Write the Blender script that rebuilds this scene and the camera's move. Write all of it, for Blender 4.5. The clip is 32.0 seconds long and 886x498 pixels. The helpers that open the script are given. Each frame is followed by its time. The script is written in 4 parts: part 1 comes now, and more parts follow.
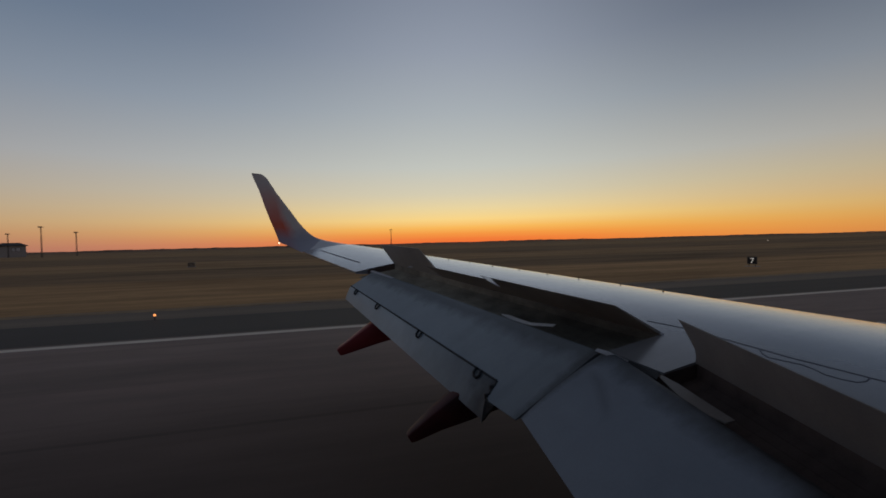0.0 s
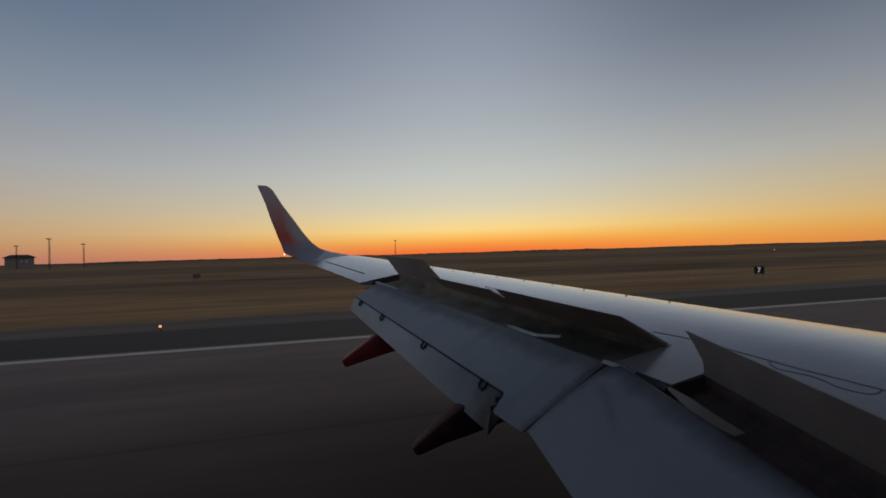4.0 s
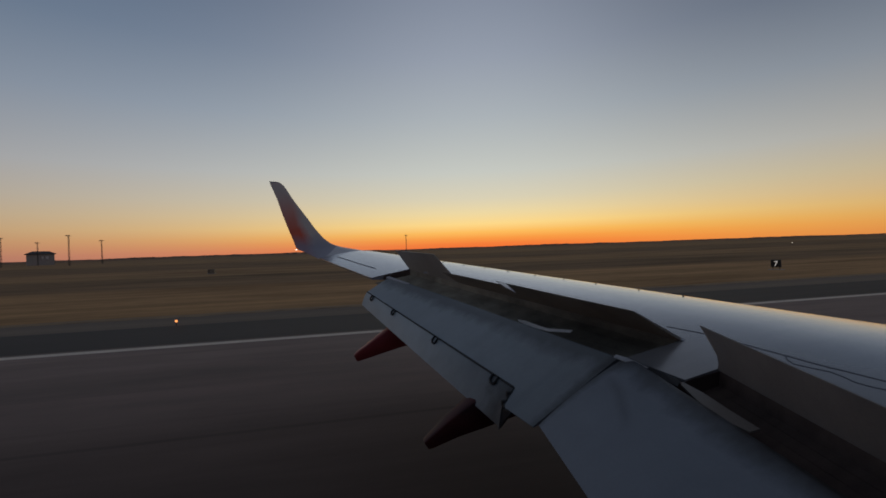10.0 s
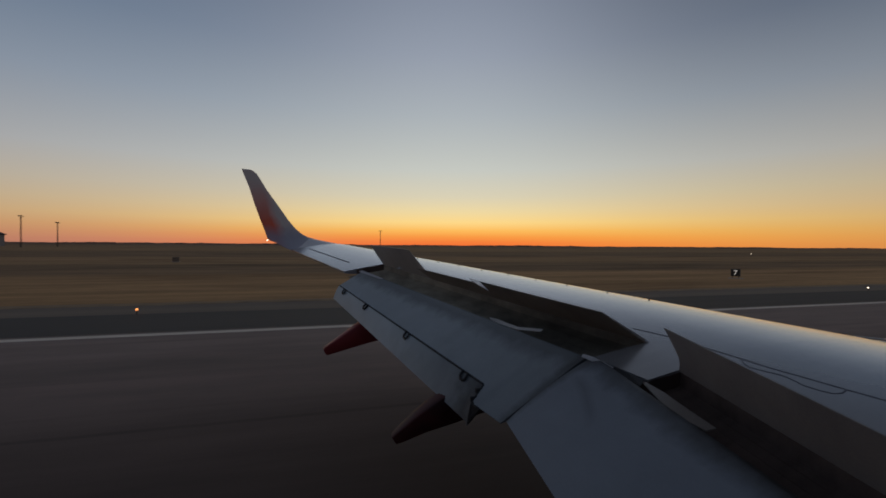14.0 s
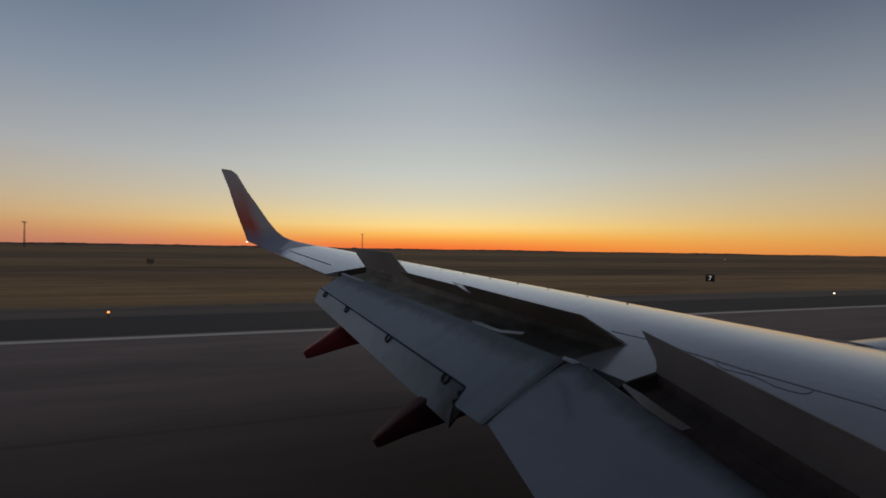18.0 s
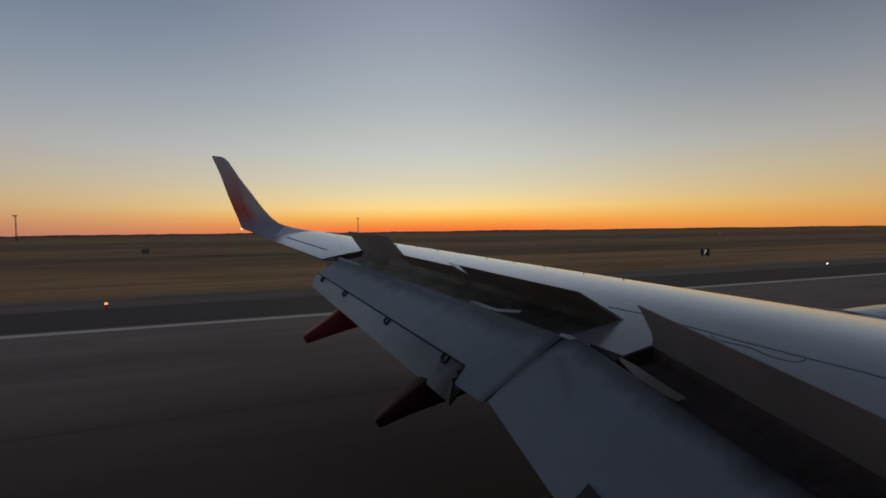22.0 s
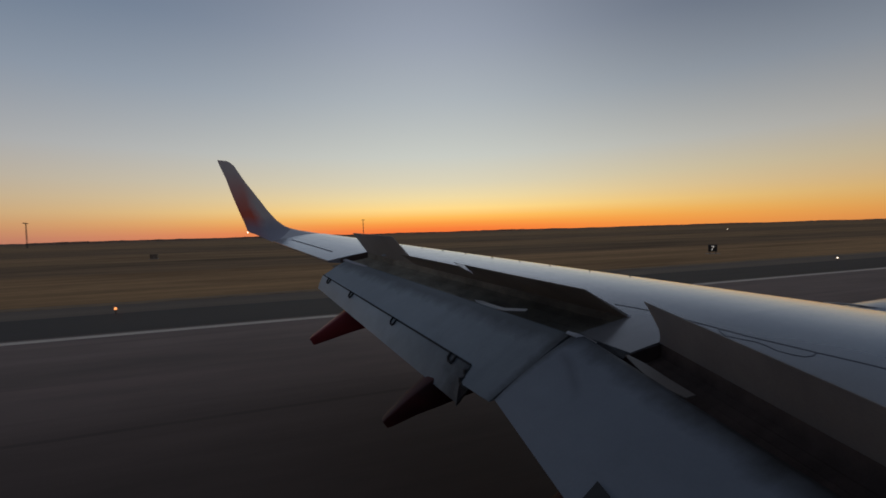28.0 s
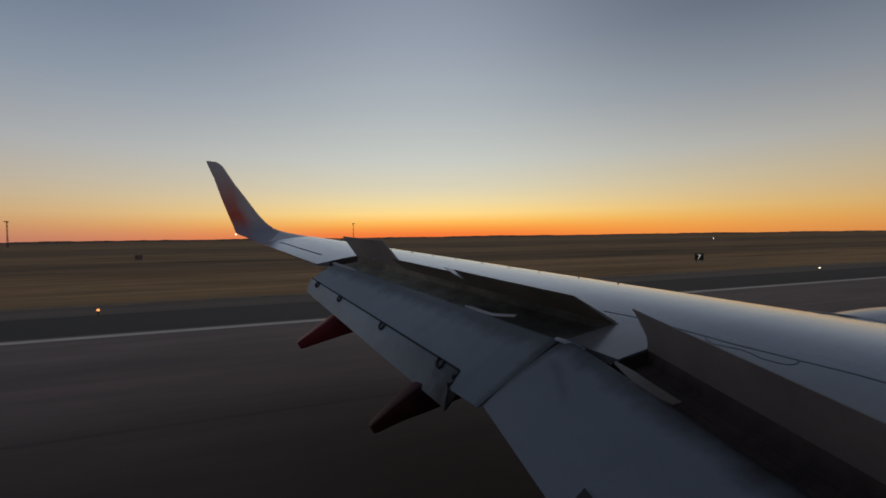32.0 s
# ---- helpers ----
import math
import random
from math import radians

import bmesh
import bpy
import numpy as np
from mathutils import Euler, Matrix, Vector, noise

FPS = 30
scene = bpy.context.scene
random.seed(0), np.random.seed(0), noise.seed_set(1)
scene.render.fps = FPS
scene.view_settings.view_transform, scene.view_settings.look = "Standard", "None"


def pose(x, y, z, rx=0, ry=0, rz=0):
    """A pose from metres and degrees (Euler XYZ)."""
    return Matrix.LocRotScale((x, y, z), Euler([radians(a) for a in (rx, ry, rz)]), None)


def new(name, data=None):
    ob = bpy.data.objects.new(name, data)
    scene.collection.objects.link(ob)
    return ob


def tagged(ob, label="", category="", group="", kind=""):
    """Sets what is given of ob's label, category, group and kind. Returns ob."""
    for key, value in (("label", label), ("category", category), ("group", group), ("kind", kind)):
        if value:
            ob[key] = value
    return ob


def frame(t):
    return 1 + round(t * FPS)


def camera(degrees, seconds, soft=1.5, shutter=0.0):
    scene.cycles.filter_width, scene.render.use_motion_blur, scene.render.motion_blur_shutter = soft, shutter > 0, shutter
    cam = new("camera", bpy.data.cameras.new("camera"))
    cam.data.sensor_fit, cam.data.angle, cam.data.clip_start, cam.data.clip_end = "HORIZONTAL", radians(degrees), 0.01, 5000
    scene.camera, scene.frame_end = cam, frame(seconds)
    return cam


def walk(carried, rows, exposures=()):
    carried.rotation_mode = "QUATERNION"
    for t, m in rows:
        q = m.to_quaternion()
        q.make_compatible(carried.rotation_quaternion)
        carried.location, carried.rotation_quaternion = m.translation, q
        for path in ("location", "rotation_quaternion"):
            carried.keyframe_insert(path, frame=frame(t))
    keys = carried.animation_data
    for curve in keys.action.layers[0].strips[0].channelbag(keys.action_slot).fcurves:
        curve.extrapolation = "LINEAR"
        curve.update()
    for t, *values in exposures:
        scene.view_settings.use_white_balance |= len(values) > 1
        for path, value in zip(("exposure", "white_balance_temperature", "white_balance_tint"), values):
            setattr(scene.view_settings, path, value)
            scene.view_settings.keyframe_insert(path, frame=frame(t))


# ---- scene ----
ROWS = [  # seconds, x, y, z, pitch, roll, yaw
    (0.0, 0.019, 0.007, 3.877, -0.86, 1.45, -14.54),
    (0.5, 0.009, 0.001, 3.874, -1.04, 0.87, -14.95),
    (1.0, 0.007, -0.001, 3.894, -0.53, 1.44, -14.89),
    (1.5, 0.002, 0.001, 3.890, 0.25, 0.94, -15.18),
    (2.0, 0.004, 0.003, 3.889, 0.29, 0.62, -15.67),
    (2.5, 0.019, 0.000, 3.891, -0.16, 0.89, -15.54),
    (3.0, 0.008, -0.001, 3.880, -0.13, 1.19, -15.10),
    (3.5, 0.009, -0.003, 3.887, 0.45, 1.93, -13.83),
    (5.5, 0.007, -0.002, 3.875, 0.76, 0.44, -15.07),
    (6.0, -0.004, -0.003, 3.876, 0.25, 0.95, -14.93),
    (6.5, 0.004, 0.004, 3.866, 0.58, 1.05, -15.06),
    (7.0, -0.007, 0.000, 3.874, 0.46, 0.59, -15.67),
    (7.5, -0.004, -0.004, 3.879, 0.43, 0.07, -15.93),
    (8.0, -0.002, -0.000, 3.881, -0.67, 1.91, -15.33),
    (8.5, 0.006, 0.002, 3.886, 0.30, 3.28, -12.82),
    (9.0, 0.007, 0.001, 3.886, -0.22, 2.90, -12.71),
    (9.5, 0.004, 0.002, 3.875, 0.41, 1.88, -12.26),
    (10.0, 0.012, -0.003, 3.889, -0.11, 1.91, -12.52),
    (10.5, 0.006, 0.004, 3.879, -0.03, 2.98, -11.19),
    (11.0, -0.002, -0.001, 3.884, -0.75, 0.70, -16.08),
    (11.5, 0.010, -0.005, 3.871, 0.09, -0.22, -15.64),
    (12.0, 0.012, -0.004, 3.874, -0.17, -0.59, -16.04),
    (12.5, -0.008, -0.009, 3.858, 0.10, -0.52, -16.02),
    (13.0, 0.003, -0.003, 3.874, -0.34, -0.27, -15.63),
    (13.5, -0.001, -0.003, 3.873, -0.59, -0.36, -15.84),
    (14.0, -0.004, 0.001, 3.866, -0.48, -0.42, -15.98),
    (14.5, 0.014, 0.001, 3.878, -0.25, -0.49, -16.38),
    (16.5, -0.002, -0.005, 3.863, -0.16, -0.53, -16.77),
    (17.0, -0.022, -0.012, 3.849, -0.12, -0.61, -17.92),
    (17.5, -0.004, -0.005, 3.829, 0.30, -0.96, -17.69),
    (18.0, -0.017, -0.010, 3.850, 0.07, -0.92, -18.36),
    (18.5, 0.008, -0.008, 3.847, 0.14, -0.63, -17.92),
    (19.0, 0.009, -0.006, 3.851, 0.37, -0.42, -17.60),
    (19.5, -0.009, -0.012, 3.851, 0.00, -0.66, -17.85),
    (20.0, -0.023, -0.013, 3.853, 0.07, -0.54, -17.90),
    (20.5, -0.018, -0.019, 3.845, 0.06, -0.71, -17.76),
    (21.0, -0.018, -0.009, 3.842, -0.09, -0.74, -18.27),
    (21.5, -0.018, -0.017, 3.838, -0.53, -0.19, -17.88),
    (22.0, -0.009, -0.007, 3.841, -2.38, 0.73, -18.88),
    (22.5, -0.023, -0.009, 3.851, -2.96, 1.38, -19.60),
    (23.0, -0.008, -0.014, 3.850, -2.35, 0.25, -19.11),
    (23.5, -0.022, -0.014, 3.844, -1.72, -0.11, -18.72),
    (24.0, -0.030, -0.016, 3.857, -1.70, 0.38, -18.93),
    (24.5, -0.013, -0.004, 3.838, -1.31, 0.73, -19.07),
    (25.0, -0.006, -0.016, 3.847, -1.11, 1.32, -19.01),
    (25.5, 0.001, -0.003, 3.859, -0.64, 1.88, -18.95),
    (27.5, -0.004, -0.013, 3.831, -1.69, 1.48, -19.23),
    (28.0, -0.001, -0.012, 3.831, -2.31, 1.68, -18.18),
    (28.5, -0.005, -0.012, 3.827, -2.05, 1.51, -18.58),
    (29.0, -0.008, -0.011, 3.830, -1.81, 1.65, -18.57),
    (29.5, -0.005, -0.016, 3.818, -1.61, 1.35, -18.52),
    (30.0, -0.007, -0.010, 3.823, -1.65, 1.35, -18.91),
    (30.5, -0.009, -0.013, 3.835, -1.50, 2.77, -19.15),
    (31.0, -0.006, -0.010, 3.830, -1.17, 2.47, -19.67),
    (31.5, 0.004, -0.006, 3.830, -1.19, 2.16, -20.56),
    (32.0, 0.003, -0.003, 3.824, -1.65, 0.82, -19.47),
]
cam = camera(92.33, 32.0, soft=1.7)
walk(cam, [(t, pose(x, y, z, 90 + p, r, w)) for t, x, y, z, p, r, w in ROWS], exposures=[(0.0, 0.02), (5.0, 0.06), (15.0, 0.08), (22.0, 0.09), (29.0, 0.12), (32.0, 0.11)])

# ---- world: clear sky just after sunset, glow on the horizon ----
SUN_AZ = radians(20.7)  # from +y towards +x
HAZE_AZ = radians(34)
EAST_AZ = radians(75)


def lin(r, g, b):
    """Linear colour from 0-255 sRGB."""
    def f(c):
        c /= 255
        return c / 12.92 if c <= 0.04045 else ((c + 0.055) / 1.055) ** 2.4
    return (f(r), f(g), f(b), 1.0)


class Nodes:
    """Short way to write node trees."""

    def __init__(self, tree):
        self.tree = tree
        tree.nodes.clear()

    def add(self, kind, props=None, **inputs):
        n = self.tree.nodes.new(kind)
        props = props or {}
        if "operation" in props:
            n.operation, n.use_clamp = props["operation"], props["use_clamp"]
        if "blend_type" in props:
            n.data_type, n.blend_type = props["data_type"], props["blend_type"]
        for k, v in inputs.items():
            key = int(k[1:]) if k[0] == "i" and k[1:].isdigit() else k.replace("_", " ")
            if isinstance(v, bpy.types.NodeSocket):
                self.tree.links.new(v, n.inputs[key])
            else:
                n.inputs[key].default_value = v
        return n

    def math(self, op, a, b=0.0, c=0.0, clamp=False):
        return self.add("ShaderNodeMath", {"operation": op, "use_clamp": clamp}, i0=a, i1=b, i2=c).outputs[0]

    def ramp(self, fac, stops, mode="LINEAR"):
        n = self.add("ShaderNodeValToRGB", None, Fac=fac)
        el = n.color_ramp.elements
        n.color_ramp.interpolation = mode
        while len(el) < len(stops):
            el.new(0.5)
        for e, (p, c) in zip(el, stops):
            e.position, e.color = p, c
        return n.outputs[0]

    def mix(self, fac, a, b, blend="MIX"):
        n = self.add("ShaderNodeMix", {"data_type": "RGBA", "blend_type": blend})
        for i, v in ((0, fac), (6, a), (7, b)):
            if isinstance(v, bpy.types.NodeSocket):
                self.tree.links.new(v, n.inputs[i])
            else:
                n.inputs[i].default_value = v
        return n.outputs[2]

    def noise(self, vec, scale, detail=4.0, rough=0.55):
        return self.add("ShaderNodeTexNoise", None, Vector=vec, Scale=scale, Detail=detail, Roughness=rough).outputs[0]

    def stretch(self, vec, sx, sy, sz):
        return self.add("ShaderNodeMapping", None, Vector=vec, Scale=(sx, sy, sz)).outputs[0]


def sky():
    world = bpy.data.worlds.new("dusk_sky")
    scene.world = world
    world.use_nodes = True
    n = Nodes(world.node_tree)
    at = n.add("ShaderNodeTexCoord").outputs["Generated"]
    xyz = n.add("ShaderNodeSeparateXYZ", None, Vector=at)
    x, y, z = xyz.outputs
    up = n.math("ARCSINE", z)
    fac = n.math("POWER", n.math("MULTIPLY", n.math("MAXIMUM", up, 0.0), 2 / math.pi), 0.5)
    flat = n.math("SQRT", n.math("ADD", n.math("MULTIPLY", x, x), n.math("ADD", n.math("MULTIPLY", y, y), 1e-5)))
    c = n.math("DIVIDE", n.math("ADD", n.math("MULTIPLY", x, math.sin(SUN_AZ)), n.math("MULTIPLY", y, math.cos(SUN_AZ))), flat)
    half = n.math("MULTIPLY_ADD", c, 0.5, 0.5)
    near = n.math("POWER", half, 12.0)
    haze = n.math("DIVIDE", n.math("ADD", n.math("MULTIPLY", x, math.sin(HAZE_AZ)), n.math("MULTIPLY", y, math.cos(HAZE_AZ))), flat)
    mid = n.math("POWER", n.math("MULTIPLY_ADD", haze, 0.5, 0.5), 7.0)
    wide = n.math("POWER", half, 2.2)
    away = n.math("DIVIDE", n.math("ADD", n.math("MULTIPLY", x, math.sin(EAST_AZ)), n.math("MULTIPLY", y, math.cos(EAST_AZ))), flat)
    east = n.math("MULTIPLY", n.math("POWER", n.math("MULTIPLY_ADD", away, 0.5, 0.5), 8.0), 0.8)

    def stops(rows):
        return [((e / 90) ** 0.5, lin(*rgb)) for e, rgb in rows]
    glow = n.ramp(fac, stops(GLOW))
    warm = n.ramp(fac, stops(WARM))
    side = n.ramp(fac, stops(SIDE))
    back = n.ramp(fac, stops(BACK))
    col = n.mix(wide, back, n.mix(east, n.mix(near, n.mix(mid, side, warm), glow), warm))
    bg = n.add("ShaderNodeBackground", None, Color=col, Strength=SKY_STRENGTH)
    n.add("ShaderNodeOutputWorld", None, Surface=bg.outputs[0])


GLOW = [(0, (234, 102, 50)), (0.5, (240, 119, 57)), (1.2, (244, 149, 66)), (2.0, (249, 184, 90)), (3.1, (250, 214, 136)), (4.6, (234, 214, 162)), (6.5, (214, 206, 180)),
        (10, (195, 198, 191)), (17, (170, 177, 182)), (24, (150, 158, 172)), (31, (131, 140, 157)), (50, (104, 108, 116)), (90, (62, 64, 72))]
WARM = [(0, (240, 150, 66)), (0.5, (243, 160, 66)), (1.2, (243, 170, 74)), (2.0, (238, 180, 90)), (3.1, (230, 188, 114)), (4.6, (216, 188, 138)), (6.5, (202, 187, 152)),
        (10, (177, 176, 169)), (17, (132, 140, 150)), (24, (92, 101, 116)), (31, (65, 74, 90)), (50, (84, 89, 99)), (90, (62, 64, 72))]
SIDE = [(0, (198, 132, 114)), (0.5, (206, 139, 114)), (1.2, (215, 152, 114)), (2.0, (221, 167, 119)), (3.1, (222, 184, 135)), (4.6, (215, 192, 155)), (6.5, (203, 193, 173)),
        (10, (182, 186, 187)), (17, (144, 158, 175)), (24, (110, 128, 151)), (31, (86, 105, 132)), (50, (78, 86, 100)), (90, (62, 64, 72))]
BACK = [(0, (108, 84, 76)), (3.5, (120, 99, 92)), (10, (114, 107, 113)), (17, (99, 103, 115)), (24, (83, 95, 112)), (32, (74, 88, 106)), (50, (72, 78, 90)), (90, (60, 63, 73))]
SKY_STRENGTH = 1.0
sky()


# ---- materials ----
def material(name, rough=0.5, metal=0.0, coat=0.0):
    m = bpy.data.materials.new(name)
    m.use_nodes = True
    n = Nodes(m.node_tree)
    out = n.add("ShaderNodeOutputMaterial")
    b = n.add("ShaderNodeBsdfPrincipled", None, Roughness=rough, Metallic=metal)
    b.inputs["Coat Weight"].default_value = coat
    b.inputs["Coat Roughness"].default_value = 0.12
    m.node_tree.links.new(b.outputs[0], out.inputs[0])
    pos = n.add("ShaderNodeTexCoord").outputs["Object"]
    return m, n, b, pos


def link(n, a, b, name):
    n.tree.links.new(a, b.inputs[name])


def bump(n, b, height, strength, dist):
    k = n.add("ShaderNodeBump", None, Strength=strength, Distance=dist, Height=height)
    n.tree.links.new(k.outputs[0], b.inputs["Normal"])


def paint(name, dark, light, rough, coat=0.0, grain=1.0, metal=0.0):
    """Aircraft paint with soft stains that run with the airflow, and fine grain."""
    m, n, b, pos = material(name, rough, metal, coat)
    soft = n.noise(n.stretch(pos, 0.5, 1.6, 1.0), 1.4 * grain, 5)
    fine = n.noise(pos, 38 * grain, 3)
    f = n.math("MULTIPLY_ADD", fine, 0.25, n.math("MULTIPLY", soft, 0.75))
    link(n, n.ramp(f, [(0.32, (*dark, 1)), (0.68, (*light, 1))]), b, "Base Color")
    link(n, n.math("MULTIPLY_ADD", soft, 0.16, rough - 0.08), b, "Roughness")
    bump(n, b, fine, 0.05, 0.003)
    return m


def wing_coating():
    """Bare burnished metal along the leading edge that passes into grey painted skin towards the spoilers."""
    m, n, b, pos = material("wing_coating", 0.24, 0.92, 1.0)
    b.inputs["Coat IOR"].default_value = 1.7
    b.inputs["Coat Roughness"].default_value = 0.24
    x, y, z = n.add("ShaderNodeSeparateXYZ", None, Vector=pos).outputs
    soft = n.noise(n.stretch(pos, 0.5, 1.6, 1.0), 1.4, 5)
    streak = n.noise(n.stretch(pos, 0.35, 3.0, 1.0), 1.6, 4)
    fine = n.noise(pos, 38, 3)
    chord = n.math("SUBTRACT", 9.35, n.math("MULTIPLY_ADD", y, 0.54, x))
    chord = n.math("MULTIPLY_ADD", soft, 0.5, n.math("SUBTRACT", chord, 0.25))
    back = n.ramp(n.math("MULTIPLY", chord, 0.25), [(0.40, (0, 0, 0, 1)), (0.82, (1, 1, 1, 1))])
    f = n.math("ADD", n.math("MULTIPLY", fine, 0.2), n.math("ADD", n.math("MULTIPLY", soft, 0.5), n.math("MULTIPLY", streak, 0.3)))
    bare = n.ramp(f, [(0.32, (0.53, 0.525, 0.515, 1)), (0.68, (0.645, 0.635, 0.62, 1))])
    grey = n.ramp(f, [(0.32, (0.29, 0.287, 0.29, 1)), (0.68, (0.375, 0.37, 0.37, 1))])
    link(n, n.mix(back, bare, grey), b, "Base Color")
    link(n, n.math("MULTIPLY_ADD", back, -0.62, 0.92), b, "Metallic")
    link(n, n.math("MULTIPLY_ADD", f, 0.16, 0.16), b, "Roughness")
    bump(n, b, fine, 0.05, 0.003)
    return m


M_WING = wing_coating()


def soot_shade_flap(name, slope, at, seam_y=4.45, seam_w=0.08, seam_k=0.55, paint_rgb=(0.23, 0.255, 0.28), nose_k=0.8, nose_w=0.2, wash=None, streak=None):
    """Grey flap paint with soot and grease along the nose, where shade is painted in too; the nose lies on x = at -
    slope * y.
    wash: span at which the inboard darkening ends, its length and strength; streak: a curved stain along two (x, y)
    points."""
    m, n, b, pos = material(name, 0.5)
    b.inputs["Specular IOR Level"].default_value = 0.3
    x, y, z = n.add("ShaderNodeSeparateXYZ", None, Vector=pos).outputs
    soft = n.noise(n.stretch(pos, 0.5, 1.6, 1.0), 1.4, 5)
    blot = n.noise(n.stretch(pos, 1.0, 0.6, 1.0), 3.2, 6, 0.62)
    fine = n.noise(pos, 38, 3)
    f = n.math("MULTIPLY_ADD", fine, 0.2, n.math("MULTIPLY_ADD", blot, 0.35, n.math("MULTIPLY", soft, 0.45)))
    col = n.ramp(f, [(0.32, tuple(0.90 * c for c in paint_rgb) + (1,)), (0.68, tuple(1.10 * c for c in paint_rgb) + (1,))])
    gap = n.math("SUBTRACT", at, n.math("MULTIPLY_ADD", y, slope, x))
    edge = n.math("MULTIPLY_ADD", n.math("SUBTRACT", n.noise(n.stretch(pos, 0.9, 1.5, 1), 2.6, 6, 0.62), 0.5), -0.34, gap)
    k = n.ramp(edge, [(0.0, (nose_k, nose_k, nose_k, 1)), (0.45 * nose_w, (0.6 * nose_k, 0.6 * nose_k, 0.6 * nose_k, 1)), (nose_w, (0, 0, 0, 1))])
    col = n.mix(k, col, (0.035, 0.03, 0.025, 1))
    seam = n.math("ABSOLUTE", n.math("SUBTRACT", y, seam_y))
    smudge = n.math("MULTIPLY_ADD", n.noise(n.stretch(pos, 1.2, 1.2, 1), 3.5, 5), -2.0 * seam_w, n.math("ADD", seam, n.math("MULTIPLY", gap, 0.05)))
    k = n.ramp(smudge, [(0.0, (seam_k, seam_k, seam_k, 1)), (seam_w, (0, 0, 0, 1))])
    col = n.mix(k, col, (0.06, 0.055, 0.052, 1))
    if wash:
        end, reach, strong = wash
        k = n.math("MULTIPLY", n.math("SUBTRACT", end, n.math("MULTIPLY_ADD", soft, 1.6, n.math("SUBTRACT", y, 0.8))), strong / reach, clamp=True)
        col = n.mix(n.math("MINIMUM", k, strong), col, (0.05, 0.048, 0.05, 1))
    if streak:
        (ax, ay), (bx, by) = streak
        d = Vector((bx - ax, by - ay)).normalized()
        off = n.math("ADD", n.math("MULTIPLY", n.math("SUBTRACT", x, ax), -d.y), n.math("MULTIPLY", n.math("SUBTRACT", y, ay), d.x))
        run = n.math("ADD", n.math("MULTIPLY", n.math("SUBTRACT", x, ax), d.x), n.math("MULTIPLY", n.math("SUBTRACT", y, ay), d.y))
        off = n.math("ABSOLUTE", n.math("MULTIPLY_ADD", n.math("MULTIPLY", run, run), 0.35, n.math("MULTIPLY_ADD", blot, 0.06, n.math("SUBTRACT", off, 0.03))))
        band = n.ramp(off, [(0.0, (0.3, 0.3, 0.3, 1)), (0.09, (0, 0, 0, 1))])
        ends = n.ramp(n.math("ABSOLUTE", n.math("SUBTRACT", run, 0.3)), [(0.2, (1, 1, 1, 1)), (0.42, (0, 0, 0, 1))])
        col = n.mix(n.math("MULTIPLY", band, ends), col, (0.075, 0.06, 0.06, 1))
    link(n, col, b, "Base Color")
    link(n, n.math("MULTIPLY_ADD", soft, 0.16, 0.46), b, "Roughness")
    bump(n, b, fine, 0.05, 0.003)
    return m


M_FLAP = soot_shade_flap("grey_flap_paint", 0.3415, 4.50, paint_rgb=(0.375, 0.42, 0.445), nose_k=0.5, nose_w=0.20, wash=(6.6, 2.2, 0.40))
# Root flap nose: soot plus the shade at the bay edge, painted in.
M_FLAP_ROOT = soot_shade_flap("grey_root_flap_paint", 0.0, 3.29, nose_k=0.95, nose_w=0.36, paint_rgb=(0.248, 0.276, 0.312), streak=((2.83, 4.26), (2.74, 3.72)))
# Lighter copy of the flap grey; reflected sky is put into it.
M_FLAP_AFT = soot_shade_flap("skylit_rear_flap_paint", 0.0, 9.0, 5.0, 0.45, 0.7, (0.50, 0.565, 0.59), wash=(7.6, 2.4, 0.72))
M_UNDER = paint("spoiler_underside", (0.265, 0.228, 0.19), (0.40, 0.35, 0.29), 0.6)
M_UNDER_GREY = paint("grey_spoiler_underside", (0.275, 0.252, 0.236), (0.39, 0.36, 0.335), 0.55)
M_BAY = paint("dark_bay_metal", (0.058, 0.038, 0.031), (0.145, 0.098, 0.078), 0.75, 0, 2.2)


def span_darkened(name, dark, light, rough, grain, low):
    """Brown primer that is darker towards the wing root and lightens along the span; low: tone at the root."""
    m, n, b, pos = material(name, rough)
    x, y, z = n.add("ShaderNodeSeparateXYZ", None, Vector=pos).outputs
    soft = n.noise(n.stretch(pos, 0.9, 0.7, 1.0), 1.7 * grain, 6, 0.62)
    fine = n.noise(pos, 40, 3)
    f = n.math("MULTIPLY_ADD", fine, 0.2, n.math("MULTIPLY", soft, 0.8))
    col = n.ramp(f, [(0.34, (*dark, 1)), (0.64, (*light, 1))])
    outward = n.math("MULTIPLY_ADD", soft, 1.6, n.math("SUBTRACT", y, 0.8))
    k = n.ramp(n.math("MULTIPLY", outward, 0.1), [(0.60, (low, low, low, 1)), (0.86, (1, 1, 1, 1))])
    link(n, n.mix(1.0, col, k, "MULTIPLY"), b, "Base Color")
    bump(n, b, fine, 0.05, 0.003)
    return m


M_LIP = span_darkened("patchy_lip_metal", (0.10, 0.088, 0.065), (0.40, 0.355, 0.27), 0.65, 2.2, 0.28)
M_BAY_OUT = span_darkened("brown_bay_primer", (0.20, 0.174, 0.132), (0.44, 0.39, 0.30), 0.75, 1.5, 0.40)
# Lighter copy for the outermost spoiler; the light it catches is painted in.
M_SPOILER_TIP = paint("lit_spoiler_underside", (0.43, 0.40, 0.355), (0.57, 0.53, 0.475), 0.5)
M_STRIP = paint("brown_strip_metal", (0.19, 0.162, 0.142), (0.29, 0.248, 0.215), 0.5)
